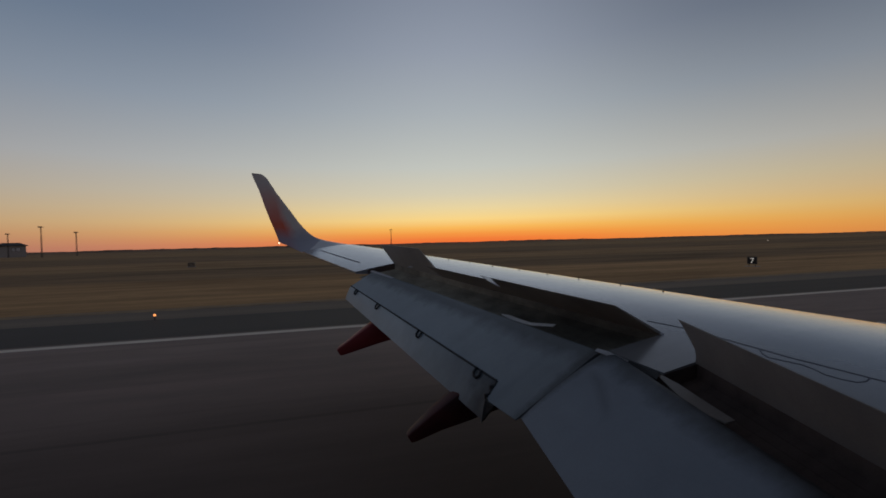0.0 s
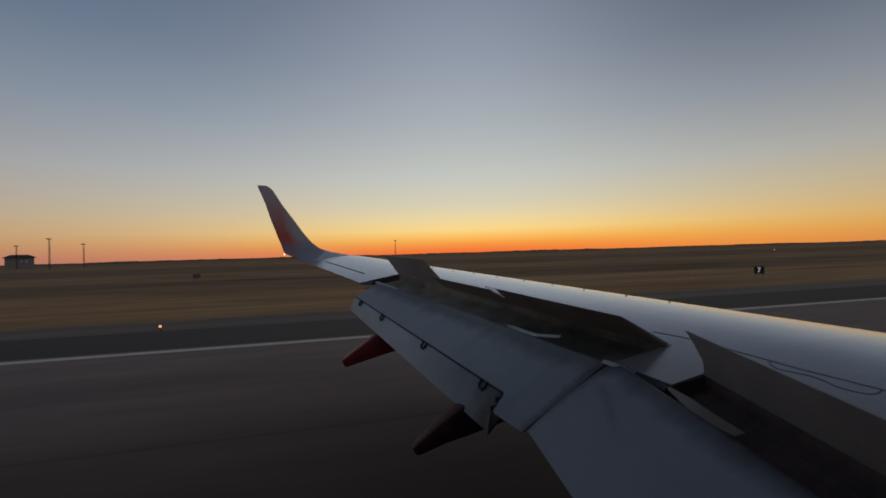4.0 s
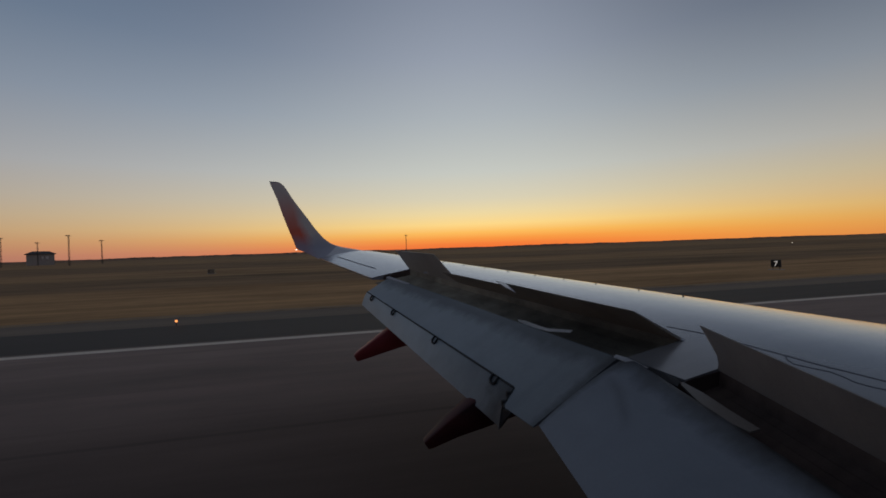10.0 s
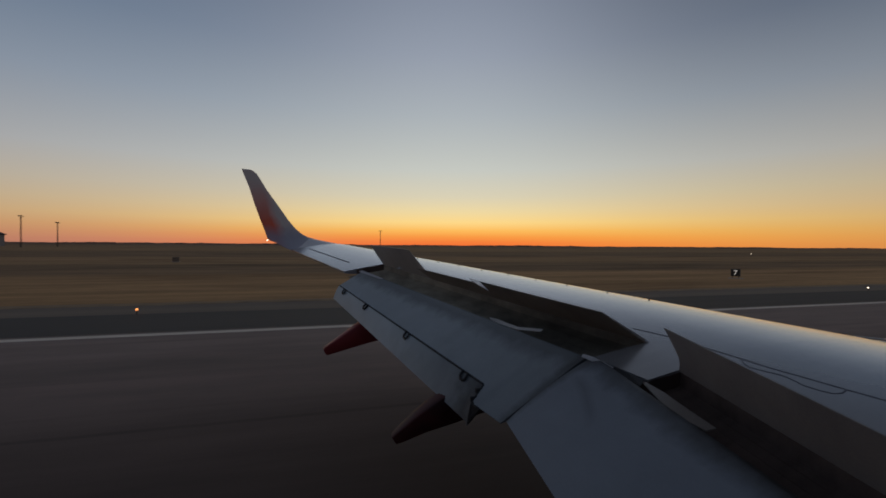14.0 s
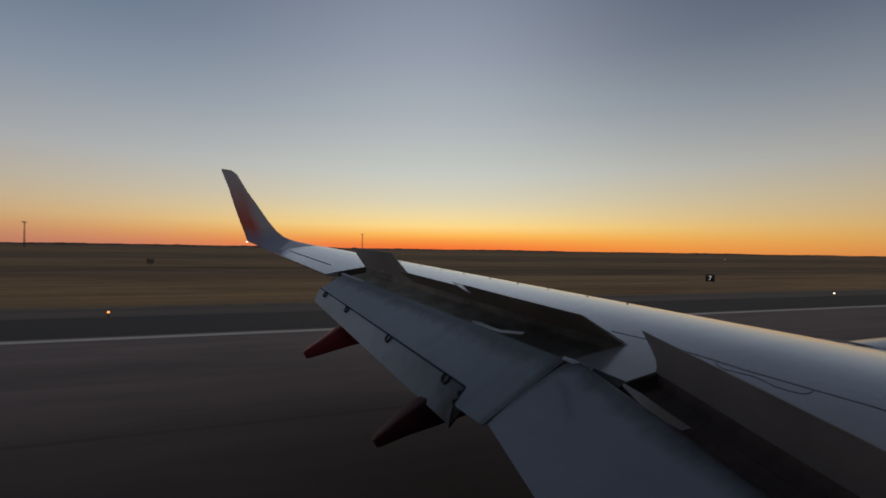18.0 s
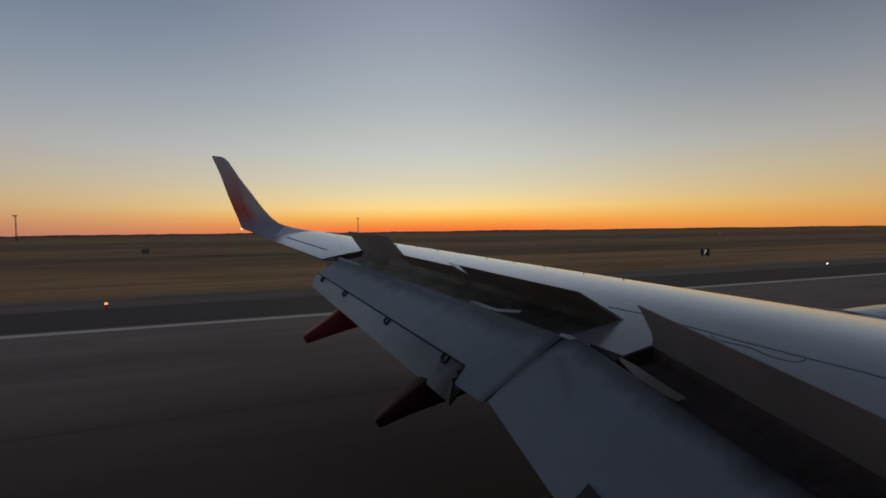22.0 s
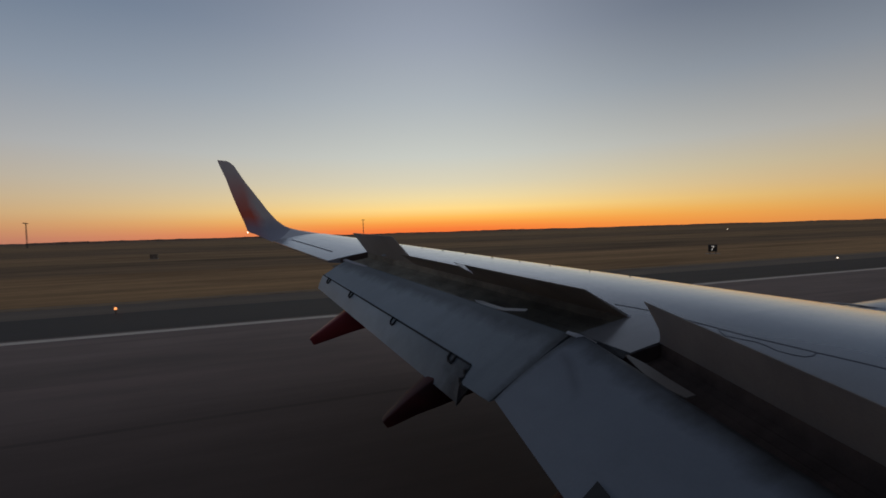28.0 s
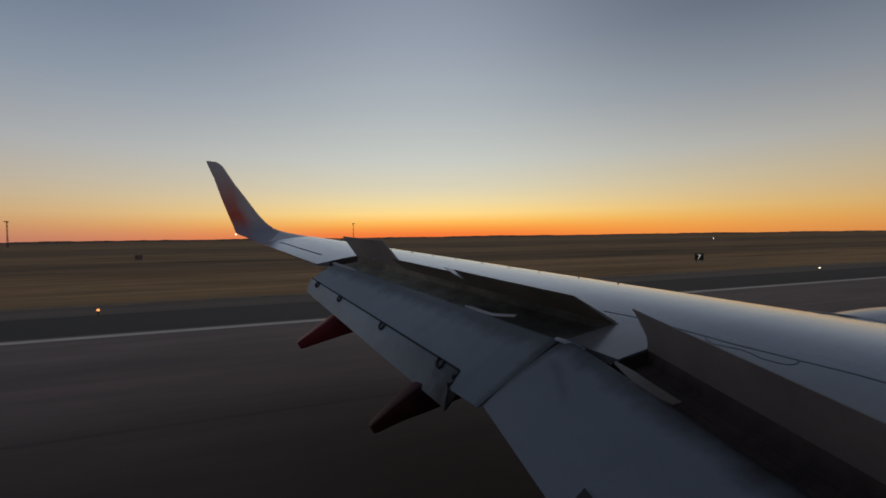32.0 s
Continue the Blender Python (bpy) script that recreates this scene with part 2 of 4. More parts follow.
M_SEALANT = paint("grey_sealant", (0.13, 0.13, 0.145), (0.20, 0.20, 0.22), 0.6)
M_SEAL = paint("black_seal", (0.012, 0.012, 0.013), (0.03, 0.03, 0.032), 0.6)
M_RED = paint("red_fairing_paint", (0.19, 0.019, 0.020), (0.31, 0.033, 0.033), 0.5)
# Darker copy of the fairing red; shade below the flap is put into it.
M_RED_SHADE = paint("shaded_red_fairing_paint", (0.026, 0.004, 0.004), (0.095, 0.011, 0.010), 0.6, 0, 2.0)
M_BODY = paint("blue_fuselage_paint", (0.02, 0.04, 0.16), (0.03, 0.05, 0.2), 0.35, 0.3)
M_NACELLE = paint("light_nacelle_paint", (0.5, 0.5, 0.52), (0.6, 0.6, 0.62), 0.3, 0.3)
M_PALE = paint("pale_bare_metal", (0.70, 0.67, 0.64), (0.86, 0.83, 0.79), 0.4)
M_MAST = paint("dark_mast_steel", (0.05, 0.045, 0.04), (0.10, 0.09, 0.08), 0.6)
M_LINE = paint("worn_white_line", (0.66, 0.56, 0.46), (0.86, 0.745, 0.62), 0.8, 0, 0.6)
M_WALL = paint("pale_hut_wall", (0.32, 0.30, 0.29), (0.42, 0.40, 0.38), 0.8)
M_CABINET = paint("brown_cabinet_steel", (0.15, 0.12, 0.09), (0.22, 0.18, 0.14), 0.6)
M_ROOF = paint("dark_hut_roof", (0.05, 0.045, 0.045), (0.09, 0.08, 0.08), 0.7)


def winglet_paint():
    """Lilac grey top, red towards the rear of the lower half, blue at the root."""
    m, n, b, pos = material("winglet_paint", 0.35, 0.0, 0.2)
    x, y, z = n.add("ShaderNodeSeparateXYZ", None, Vector=pos).outputs
    wob = n.math("MULTIPLY_ADD", n.noise(pos, 1.2, 3), 0.5, -0.25)
    chord = n.math("ADD", n.math("ADD", x, n.math("MULTIPLY", z, 0.40)), wob)
    red = n.ramp(chord, [(0.22, (1, 1, 1, 1)), (0.52, (0, 0, 0, 1))])
    high = n.math("MULTIPLY_ADD", n.math("ADD", z, wob), 0.4, -1.6)
    low = n.ramp(high, [(0.28, (1, 1, 1, 1)), (0.85, (0, 0, 0, 1))])
    blue = n.ramp(high, [(0.06, (1, 1, 1, 1)), (0.22, (0, 0, 0, 1))])
    col = n.mix(n.math("MULTIPLY", red, low), (0.74, 0.655, 0.60, 1), (0.92, 0.15, 0.06, 1))
    col = n.mix(n.math("MULTIPLY", blue, 0.8), col, (0.36, 0.39, 0.50, 1))
    border = n.math("SUBTRACT", n.math("SUBTRACT", y, 14.98), n.math("MULTIPLY", n.math("ADD", x, 0.8), 1.64))
    skin = n.ramp(n.math("MULTIPLY_ADD", border, 2.0, 0.5), [(0.44, (1, 1, 1, 1)), (0.56, (0, 0, 0, 1))])
    fine = n.noise(pos, 30, 3)
    col = n.mix(n.math("MULTIPLY", fine, 0.22), col, (0.10, 0.09, 0.09, 1))
    link(n, n.mix(skin, col, (0.72, 0.73, 0.75, 1)), b, "Base Color")
    return m


M_WINGLET = winglet_paint()


def glow_material(name, rgb, strength):
    m, n, b, pos = material(name, 0.4)
    b.inputs["Base Color"].default_value = (*rgb, 1)
    b.inputs["Emission Color"].default_value = (*rgb, 1)
    b.inputs["Emission Strength"].default_value = strength
    return m


M_NAV = glow_material("white_position_lamp", (1.0, 0.8, 0.6), 2.4)
M_DIGIT = glow_material("lit_white_digit", (0.9, 0.84, 0.76), 0.35)
M_EDGE = glow_material("amber_edge_lamp", (1.0, 0.34, 0.10), 1.5)


def asphalt(name, dark, light, joints, rough=0.85, gloss=0.22):
    """Pavement with aggregate, long tyre streaks along the runway, and sealed joints."""
    m, n, b, pos = material(name, rough)
    b.inputs["Specular IOR Level"].default_value = gloss
    x, y, z = n.add("ShaderNodeSeparateXYZ", None, Vector=pos).outputs
    streak = n.noise(n.stretch(pos, 0.012, 0.55, 1), 1.0, 5)
    patch = n.noise(n.stretch(pos, 0.05, 0.2, 1), 1.0, 4)
    fine = n.noise(pos, 60, 3)
    f = n.math("ADD", n.math("MULTIPLY", streak, 0.5), n.math("ADD", n.math("MULTIPLY", patch, 0.35), n.math("MULTIPLY", fine, 0.15)))
    col = n.ramp(f, [(0.34, (*dark, 1)), (0.66, (*light, 1))])
    if joints:
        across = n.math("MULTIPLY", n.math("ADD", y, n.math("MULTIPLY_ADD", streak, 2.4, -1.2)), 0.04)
        # Rubber on the central lanes, with shade near the aircraft painted in.
        rubber_shade = n.ramp(across, [(0.0, (0.32, 0.288, 0.27, 1)), (0.28, (0.42, 0.378, 0.355, 1)), (0.37, (0.62, 0.565, 0.54, 1)), (0.45, (0.98, 0.925, 0.895, 1)), (0.58, (1.12, 1.08, 1.045, 1)), (0.70, (1.26, 1.23, 1.19, 1))])
        col = n.mix(1.0, col, rubber_shade, "MULTIPLY")
        skid = n.noise(n.stretch(pos, 0.03, 1.1, 1), 1.0, 6, 0.62)
        skid = n.ramp(skid, [(0.52, (1, 1, 1, 1)), (0.70, (0.76, 0.75, 0.75, 1))])
        worn = n.ramp(n.noise(n.stretch(pos, 0.12, 0.5, 1), 1.0, 5, 0.65), [(0.34, (0.84, 0.83, 0.83, 1)), (0.66, (1.14, 1.13, 1.12, 1))])
        col = n.mix(1.0, n.mix(1.0, col, skid, "MULTIPLY"), worn, "MULTIPLY")
        wob = n.math("MULTIPLY_ADD", n.noise(n.stretch(pos, 0.25, 0, 0), 1.0, 3), 0.16, -0.08)
        for at, width, depth in joints:
            gap = n.math("ABSOLUTE", n.math("ADD", n.math("SUBTRACT", y, at), wob))
            k = n.ramp(n.math("DIVIDE", gap, width), [(0.4, (depth, depth, depth, 1)), (1.0, (0, 0, 0, 1))])
            col = n.mix(k, col, (0.012, 0.011, 0.011, 1))
    link(n, col, b, "Base Color")
    bump(n, b, fine, 0.3, 0.004)
    return m


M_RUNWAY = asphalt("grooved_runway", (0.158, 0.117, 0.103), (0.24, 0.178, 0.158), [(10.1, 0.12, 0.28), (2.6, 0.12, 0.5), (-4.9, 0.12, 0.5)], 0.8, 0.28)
M_SHOULDER = asphalt("dark_shoulder", (0.031, 0.0245, 0.022), (0.054, 0.043, 0.038), [], 0.75, 0.28)
M_VERGE = asphalt("gravel_dirt", (0.145, 0.108, 0.080), (0.23, 0.175, 0.132), [], 0.85, 0.25)
M_EDGE_GRASS = paint("dark_edge_grass", (0.21, 0.142, 0.088), (0.38, 0.25, 0.14), 0.95, 0, 1.4)


def grassland():
    """Dry prairie: mown verge by the pavement, darker unmown belts further out."""
    m, n, b, pos = material("dry_grass", 0.95)
    b.inputs["Specular IOR Level"].default_value = 0.08
    x, y, z = n.add("ShaderNodeSeparateXYZ", None, Vector=pos).outputs
    wide = n.noise(n.stretch(pos, 0.006, 0.05, 1), 1.0, 4)
    mid = n.noise(n.stretch(pos, 0.03, 0.5, 1), 1.0, 5)
    fine = n.noise(n.stretch(pos, 0.6, 2.0, 1), 1.0, 4)
    reach = n.math("MULTIPLY", n.math("LOGARITHM", n.math("MAXIMUM", n.math("ADD", y, n.math("MULTIPLY_ADD", wide, 10, -5)), 20.0), 10.0), 0.25)

    def at(d):
        return math.log10(d) * 0.25
    belts = n.ramp(reach, [(at(d), (*c, 1)) for d, c in GRASS])
    f = n.math("ADD", n.math("MULTIPLY", mid, 0.65), n.math("MULTIPLY", fine, 0.35))
    shade = n.ramp(f, [(0.3, (0.68, 0.68, 0.68, 1)), (0.7, (1.30, 1.28, 1.26, 1))])
    patch = n.ramp(n.noise(n.stretch(pos, 0.022, 0.10, 1), 1.0, 6, 0.65), [(0.34, (0.62, 0.60, 0.57, 1)), (0.5, (1, 1, 1, 1)), (0.68, (1.28, 1.26, 1.2, 1))])
    link(n, n.mix(1.0, n.mix(1.0, belts, shade, "MULTIPLY"), patch, "MULTIPLY"), b, "Base Color")
    bump(n, b, fine, 0.6, 0.08)
    return m


TAN, DRY, DARK = (0.475, 0.277, 0.130), (0.39, 0.234, 0.115), (0.275, 0.172, 0.094)
GRASS = [(27, TAN), (56, TAN), (63, DARK), (88, DARK), (100, DRY), (130, DRY), (150, DARK), (230, DARK), (300, DRY), (2000, DARK)]
M_GRASS = grassland()


# ---- mesh helpers ----
def part(name, bm, mat, parent=None, label="", smooth=True):
    me = bpy.data.meshes.new(name)
    bmesh.ops.recalc_face_normals(bm, faces=bm.faces)
    bm.to_mesh(me)
    bm.free()
    if smooth:
        me.polygons.foreach_set("use_smooth", [True] * len(me.polygons))
        me.set_sharp_from_angle(angle=radians(35))
    me.materials.append(mat)
    ob = new(name, me)
    if parent:
        ob.parent = parent
    if label:
        ob["label"] = label
    return ob


def loft(bm, loops, caps=True):
    """Skin between closed loops of equal length."""
    rings = [[bm.verts.new(p) for p in loop] for loop in loops]
    k = len(rings[0])
    for a, b in zip(rings, rings[1:]):
        for i in range(k):
            bm.faces.new((a[i], a[(i + 1) % k], b[(i + 1) % k], b[i]))
    if caps:
        bm.faces.new(rings[0][::-1])
        bm.faces.new(rings[-1])
    return rings


def box(bm, x0, x1, y0, y1, z0, z1, bevel=0.0):
    """A block; with bevel its edges are rounded off."""
    t = bmesh.new()
    bmesh.ops.create_cube(t, size=1)
    for v in t.verts:
        v.co = Vector(((x0 + x1) / 2 + v.co.x * (x1 - x0), (y0 + y1) / 2 + v.co.y * (y1 - y0), (z0 + z1) / 2 + v.co.z * (z1 - z0)))
    if bevel:
        bmesh.ops.bevel(t, geom=list(t.edges), offset=bevel, segments=2, affect="EDGES", profile=0.6)
    merge(bm, t)


def merge(bm, other, m=None):
    me = bpy.data.meshes.new("t")
    other.to_mesh(me)
    other.free()
    if m is not None:
        me.transform(m)
    bm.from_mesh(me)
    bpy.data.meshes.remove(me)


def tube(bm, pts, r, sides=8, r_end=None):
    """A round bar along points."""
    pts = [Vector(p) for p in pts]
    loops = []
    for i, p in enumerate(pts):
        d = (pts[min(i + 1, len(pts) - 1)] - pts[max(i - 1, 0)]).normalized()
        q = d.to_track_quat("Z", "Y")
        rr = r if r_end is None else r + (r_end - r) * i / (len(pts) - 1)
        loops.append([p + q @ Vector((rr * math.cos(a * 2 * math.pi / sides), rr * math.sin(a * 2 * math.pi / sides), 0)) for a in range(sides)])
    loft(bm, loops)


# ---- ground ----
def ground():
    bm = bmesh.new()
    xs = [-4500, -1500, -400, -120, 0, 120, 400, 1500, 4500]
    ys = [-4500, -600, -60, 20, 31, 60, 100, 200, 500, 1200, 2500, 4500]
    grid = [[bm.verts.new((x, y, -0.03 if y < 60 else -0.05)) for y in ys] for x in xs]
    for i in range(len(xs) - 1):
        for j in range(len(ys) - 1):
            bm.faces.new((grid[i][j], grid[i + 1][j], grid[i + 1][j + 1], grid[i][j + 1]))
    tagged(part("ground", bm, M_GRASS, smooth=False), "dry flat grassland that reaches the horizon", "ground", kind="structure")
    bm = bmesh.new()
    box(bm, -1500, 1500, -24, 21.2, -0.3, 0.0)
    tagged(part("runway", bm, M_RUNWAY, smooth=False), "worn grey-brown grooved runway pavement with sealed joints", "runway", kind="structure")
    bm = bmesh.new()
    box(bm, -1500, 1500, 21.2, 26.9, -0.3, -0.006)
    tagged(part("runway_shoulder", bm, M_SHOULDER, smooth=False), "dark asphalt shoulder beside the runway", "pavement", kind="structure")
    bm = bmesh.new()
    box(bm, -1500, 1500, 26.9, 30.8, -0.3, -0.014)
    tagged(part("gravel_verge", bm, M_VERGE, smooth=False), "grey-brown dirt and gravel verge beside the shoulder", "verge", kind="structure")
    bm = bmesh.new()
    rng = random.Random(11)
    k = 400
    rows = [[bm.verts.new((-200 + i, y + rng.uniform(-0.16, 0.16), z * rng.uniform(0.7, 1.2))) for y, z in ((30.5, -0.03), (30.8, 0.03), (31.4, 0.04), (31.8, -0.045))] for i in range(k + 1)]
    for a, b in zip(rows, rows[1:]):
        for j in range(3):
            bm.faces.new((a[j], b[j], b[j + 1], a[j + 1]))
    tagged(part("verge_edge", bm, M_EDGE_GRASS, smooth=False), "dark uneven edge of the grass beside the verge", "grass edge", kind="stuff")
    bm = bmesh.new()
    box(bm, -1500, 1500, 20.40, 20.90, 0.001, 0.005)
    tagged(part("runway_edge_line", bm, M_LINE, smooth=False), "continuous worn white runway edge line", "road marking", kind="structure")


ground()


# ---- aircraft ----
def fore(y):
    """How much further forward the leading edge lies towards the root."""
    return 0.6 * max(0.0, min(1.0, (14.5 - y) / 10))


def crest(y):
    return 8.75 - 0.54 * y + fore(y)


def crest_z(y):
    return 3.85 - 0.1753 * crest(y) + 0.01033 * y


def aft(y):
    return 2.23 - 0.1625 * (y - 11.2)


def rear_top(x, y):
    """Upper skin from the spoiler hinges to the trailing edge."""
    s = (8.75 - 0.54 * y - x) / aft(y) - 0.03
    return 2.316 + 0.105 * y + aft(y) * (-0.0004 - 0.134 * (s - 0.26) - 0.05 * (s - 0.26) ** 2)


def hinge(y):
    """Line at which the spoilers are hinged."""
    return 4.15 - 0.405 * (y - 4.6) if y > 4.27 else 3.98


def rise(y):
    """Upward slope of the skin just behind the leading edge."""
    return 0.06 + 0.10 * fore(y)


def top(x, y):
    """Height of the wing's upper skin."""
    xh = hinge(y)
    if x <= xh:
        return rear_top(x, y)
    far, w, g = crest(y) - xh, crest(y) - x, rise(y)
    q = (g * far + crest_z(y) - rear_top(xh, y)) / far ** 2
    return crest_z(y) + g * w - q * w * w


def nose(y, n=14):
    """Upper nose from the leading edge back to the crest, and the lower skin under it."""
    th, nl = 0.16 * aft(y) + 0.02, 0.14 * aft(y) + 0.02
    ang = [i * math.pi / 2 / n for i in range(n + 1)]
    x0, z0, g = crest(y), crest_z(y), rise(y)
    up = [(x0 + nl * math.cos(a), z0 - g * nl * math.cos(a) - 0.4 * th * (1 - math.sin(a))) for a in ang]
    zle = z0 - g * nl - 0.4 * th
    low = [(x0 + nl * math.cos(a), zle - (th - g * nl - 0.4 * th) * math.sin(a)) for a in ang[1:]]
    return up, low, crest_z(y) - th


def wing_loop(y, x_end, bay=None, n=22):
    """A section at span y; the upper skin ends at x_end; bay: depth and rear end of the open spoiler bay behind it."""
    up, low, zl = nose(y)
    pts = list(up)
    for i in range(1, n + 1):
        x = crest(y) + (x_end - crest(y)) * i / n
        pts.append((x, top(x, y)))
    if bay:
        d, xr = bay
        pts += [(x_end - 0.02, top(x_end, y) - d), (xr, top(xr, y) - d - 0.02), (xr - 0.02, top(xr, y) - d - 0.10)]
        zt = top(xr, y) - d - 0.10
    else:
        zt = top(x_end, y) - 0.05
        pts += [(x_end, zt + 0.025), (x_end + 0.02, zt), (x_end + 0.06, zt - 0.004)]
    pts += [(crest(y) - 0.35 * aft(y), min(zl - 0.03, zt - 0.02)), *reversed([(x, z) for x, z in low])]
    return [(x, y, z) for x, z in pts]


def spans(a, b, n):
    return [a + (b - a) * i / n for i in range(n + 1)]


plane = new("airliner")
plane.location = (0, 0, 0)
tagged(plane, "grey-winged airliner with raised spoilers and lowered flaps", "aircraft")


def tail_x(y):
    """Trailing edge outboard."""
    return 0.47 - 0.378 * (y - 11.2)


def wing():
    def piece(name, ys, end, bay=None, label=""):
        bm = bmesh.new()
        loft(bm, [wing_loop(y, end(y), bay(y) if bay else None) for y in ys])
        return part(name, bm, M_WING, plane, label)
    piece("wing_skin", spans(-0.3, 3.93, 8), hinge, lambda y: (0.20, 3.50), "grey painted wing skin")
    piece("wing_skin", spans(3.93, 4.62, 3), lambda y: 3.52 - 0.33 * (y - 3.93), None)
    piece("wing_skin", spans(4.62, 10.98, 12), hinge, lambda y: (0.16, hinge(y) - 0.85))
    piece("wing_skin", spans(10.98, 15.0, 8), tail_x)
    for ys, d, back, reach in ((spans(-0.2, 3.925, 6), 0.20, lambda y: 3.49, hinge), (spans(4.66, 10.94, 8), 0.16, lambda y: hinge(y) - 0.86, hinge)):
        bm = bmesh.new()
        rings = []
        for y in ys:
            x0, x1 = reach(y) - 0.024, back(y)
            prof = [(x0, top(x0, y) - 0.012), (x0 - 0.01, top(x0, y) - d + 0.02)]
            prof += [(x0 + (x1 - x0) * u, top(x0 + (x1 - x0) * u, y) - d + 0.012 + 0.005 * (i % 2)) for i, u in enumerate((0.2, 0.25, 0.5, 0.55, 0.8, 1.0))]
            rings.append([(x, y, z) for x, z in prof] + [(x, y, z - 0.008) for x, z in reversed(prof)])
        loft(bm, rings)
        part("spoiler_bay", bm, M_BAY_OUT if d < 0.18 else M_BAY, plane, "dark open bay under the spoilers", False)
    bm = bmesh.new()
    loops = []
    for i, y in enumerate(spans(4.75, 10.9, 24)):
        x = hinge(y) - 0.86
        z = rear_top(x, y) - 0.145 + 0.006 * math.sin(i * 2.3)
        loops.append([(x + 0.16, y, z + 0.03), (x + 0.02, y, z + 0.020), (x - 0.09, y, z + 0.004), (x - 0.095, y, z - 0.012), (x + 0.16, y, z - 0.01)])
    loft(bm, loops)
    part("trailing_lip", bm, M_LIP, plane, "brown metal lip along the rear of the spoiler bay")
    # Added dark plate over the shiny end cap, in place of the shadow there.
    bm = bmesh.new()
    y = 10.962
    loft(bm, [[(tail_x(y) + 0.3, y + e, top(tail_x(y) + 0.3, y) - 0.02), (hinge(y) - 0.03, y + e, top(hinge(y) - 0.03, y) - 0.008),
               (hinge(y) - 0.03, y + e, top(hinge(y), y) - 0.3), (tail_x(y) + 0.3, y + e, top(tail_x(y) + 0.3, y) - 0.12)] for e in (0.0, 0.014)])
    part("end_dark_plate", bm, M_BAY, plane, "added dark plate over the end of the bay", False)


wing()


def plate(name, corners, thick, mat, parent, label="", bow=0.0, cut=0.0):
    """A thin panel on four corners (front a, front b, rear b, rear a), slightly bowed, with thickness downwards from its face."""
    a, b, c, d = [Vector(p) for p in corners]
    nrm = (b - a).cross(d - a).normalized()
    if nrm.z < 0:
        nrm = -nrm
    bm = bmesh.new()
    n, k = 6, 5
    loops = []
    for i in range(n + 1):
        u = i / n
        fr, re = a.lerp(b, u), d.lerp(c, u)
        upper = [fr.lerp(re, j / k) + nrm * bow * 4 * (j / k) * (1 - j / k) for j in range(k + 1)]
        if i == n:
            upper = [p + (a - b).normalized() * cut * 4 * (j / k) * (1 - j / k) for j, p in enumerate(upper)]
        lower = [p - nrm * thick * (1 - 0.75 * j / k) for j, p in enumerate(upper)]
        loops.append(upper + lower[::-1])
    loft(bm, loops)
    bm.faces.ensure_lookup_table()
    for i, f in enumerate(bm.faces):
        f.material_index = int(i < n * (2 * k + 2) and i % (2 * k + 2) < k)
    ob = part(name, bm, mat, parent, label)
    ob.data.materials.append(M_WING)
    return ob


def spoilers():
    def out(y0, y1, rear0, rear1, mat=M_UNDER, name="spoiler"):
        f0, f1 = (hinge(y0), y0, top(hinge(y0), y0)), (hinge(y1), y1, top(hinge(y1), y1))
        ob = plate(name, (f0, f1, rear1, rear0), 0.035, mat, plane, "raised spoiler with a dark brown underside")
        return ob
    out(9.06, 10.97, (1.819, 9.05, 3.765), (1.204, 10.97, 3.872), M_SPOILER_TIP)
    out(7.34, 9.02, (2.73, 7.33, 3.19), (1.965, 9.0, 3.385))
    out(5.945, 7.32, (2.993, 5.935, 3.153), (2.628, 7.31, 3.258))
    out(4.62, 5.94, (3.37, 4.55, 3.05), (2.996, 5.93, 3.152))
    f0, f1 = (3.98, 1.3, top(3.98, 1.3)), (3.98, 3.93, top(3.98, 3.93))
    plate("ground_spoiler", (f0, f1, (3.75, 3.95, 2.95), (3.62, 1.3, 2.51)), 0.04, M_UNDER_GREY, plane, "raised inboard spoiler with a grey underside", cut=0.09)


spoilers()


def flap_loop(y0, y1, lead, trail, nose_t, camber=0.03, n=8):
    """Section of a flap: rounded nose, thin tail; lead and trail are (x, y, z)."""
    a, b = Vector(lead), Vector(trail)
    d = b - a
    up = Vector((-d.z, 0, d.x)).normalized()
    if up.z < 0:
        up = -up
    pts = []
    for i in range(n + 1):
        u = i / n
        pts.append(a + d * u + up * (camber * 4 * u * (1 - u)))
    tail = up * 0.012
    for i in range(n, -1, -1):
        u = i / n
        t = nose_t * (1 - u) ** 0.8
        pts.append(a + d * u + up * (camber * 3 * u * (1 - u)) - up * t - tail)
    front = a - d.normalized() * nose_t * 0.55 - up * nose_t * 0.5
    q = [a - d.normalized() * nose_t * 0.32 - up * nose_t * 0.14]
    pts += [a - d.normalized() * nose_t * 0.35 - up * nose_t * 0.85, front] + q
    return pts


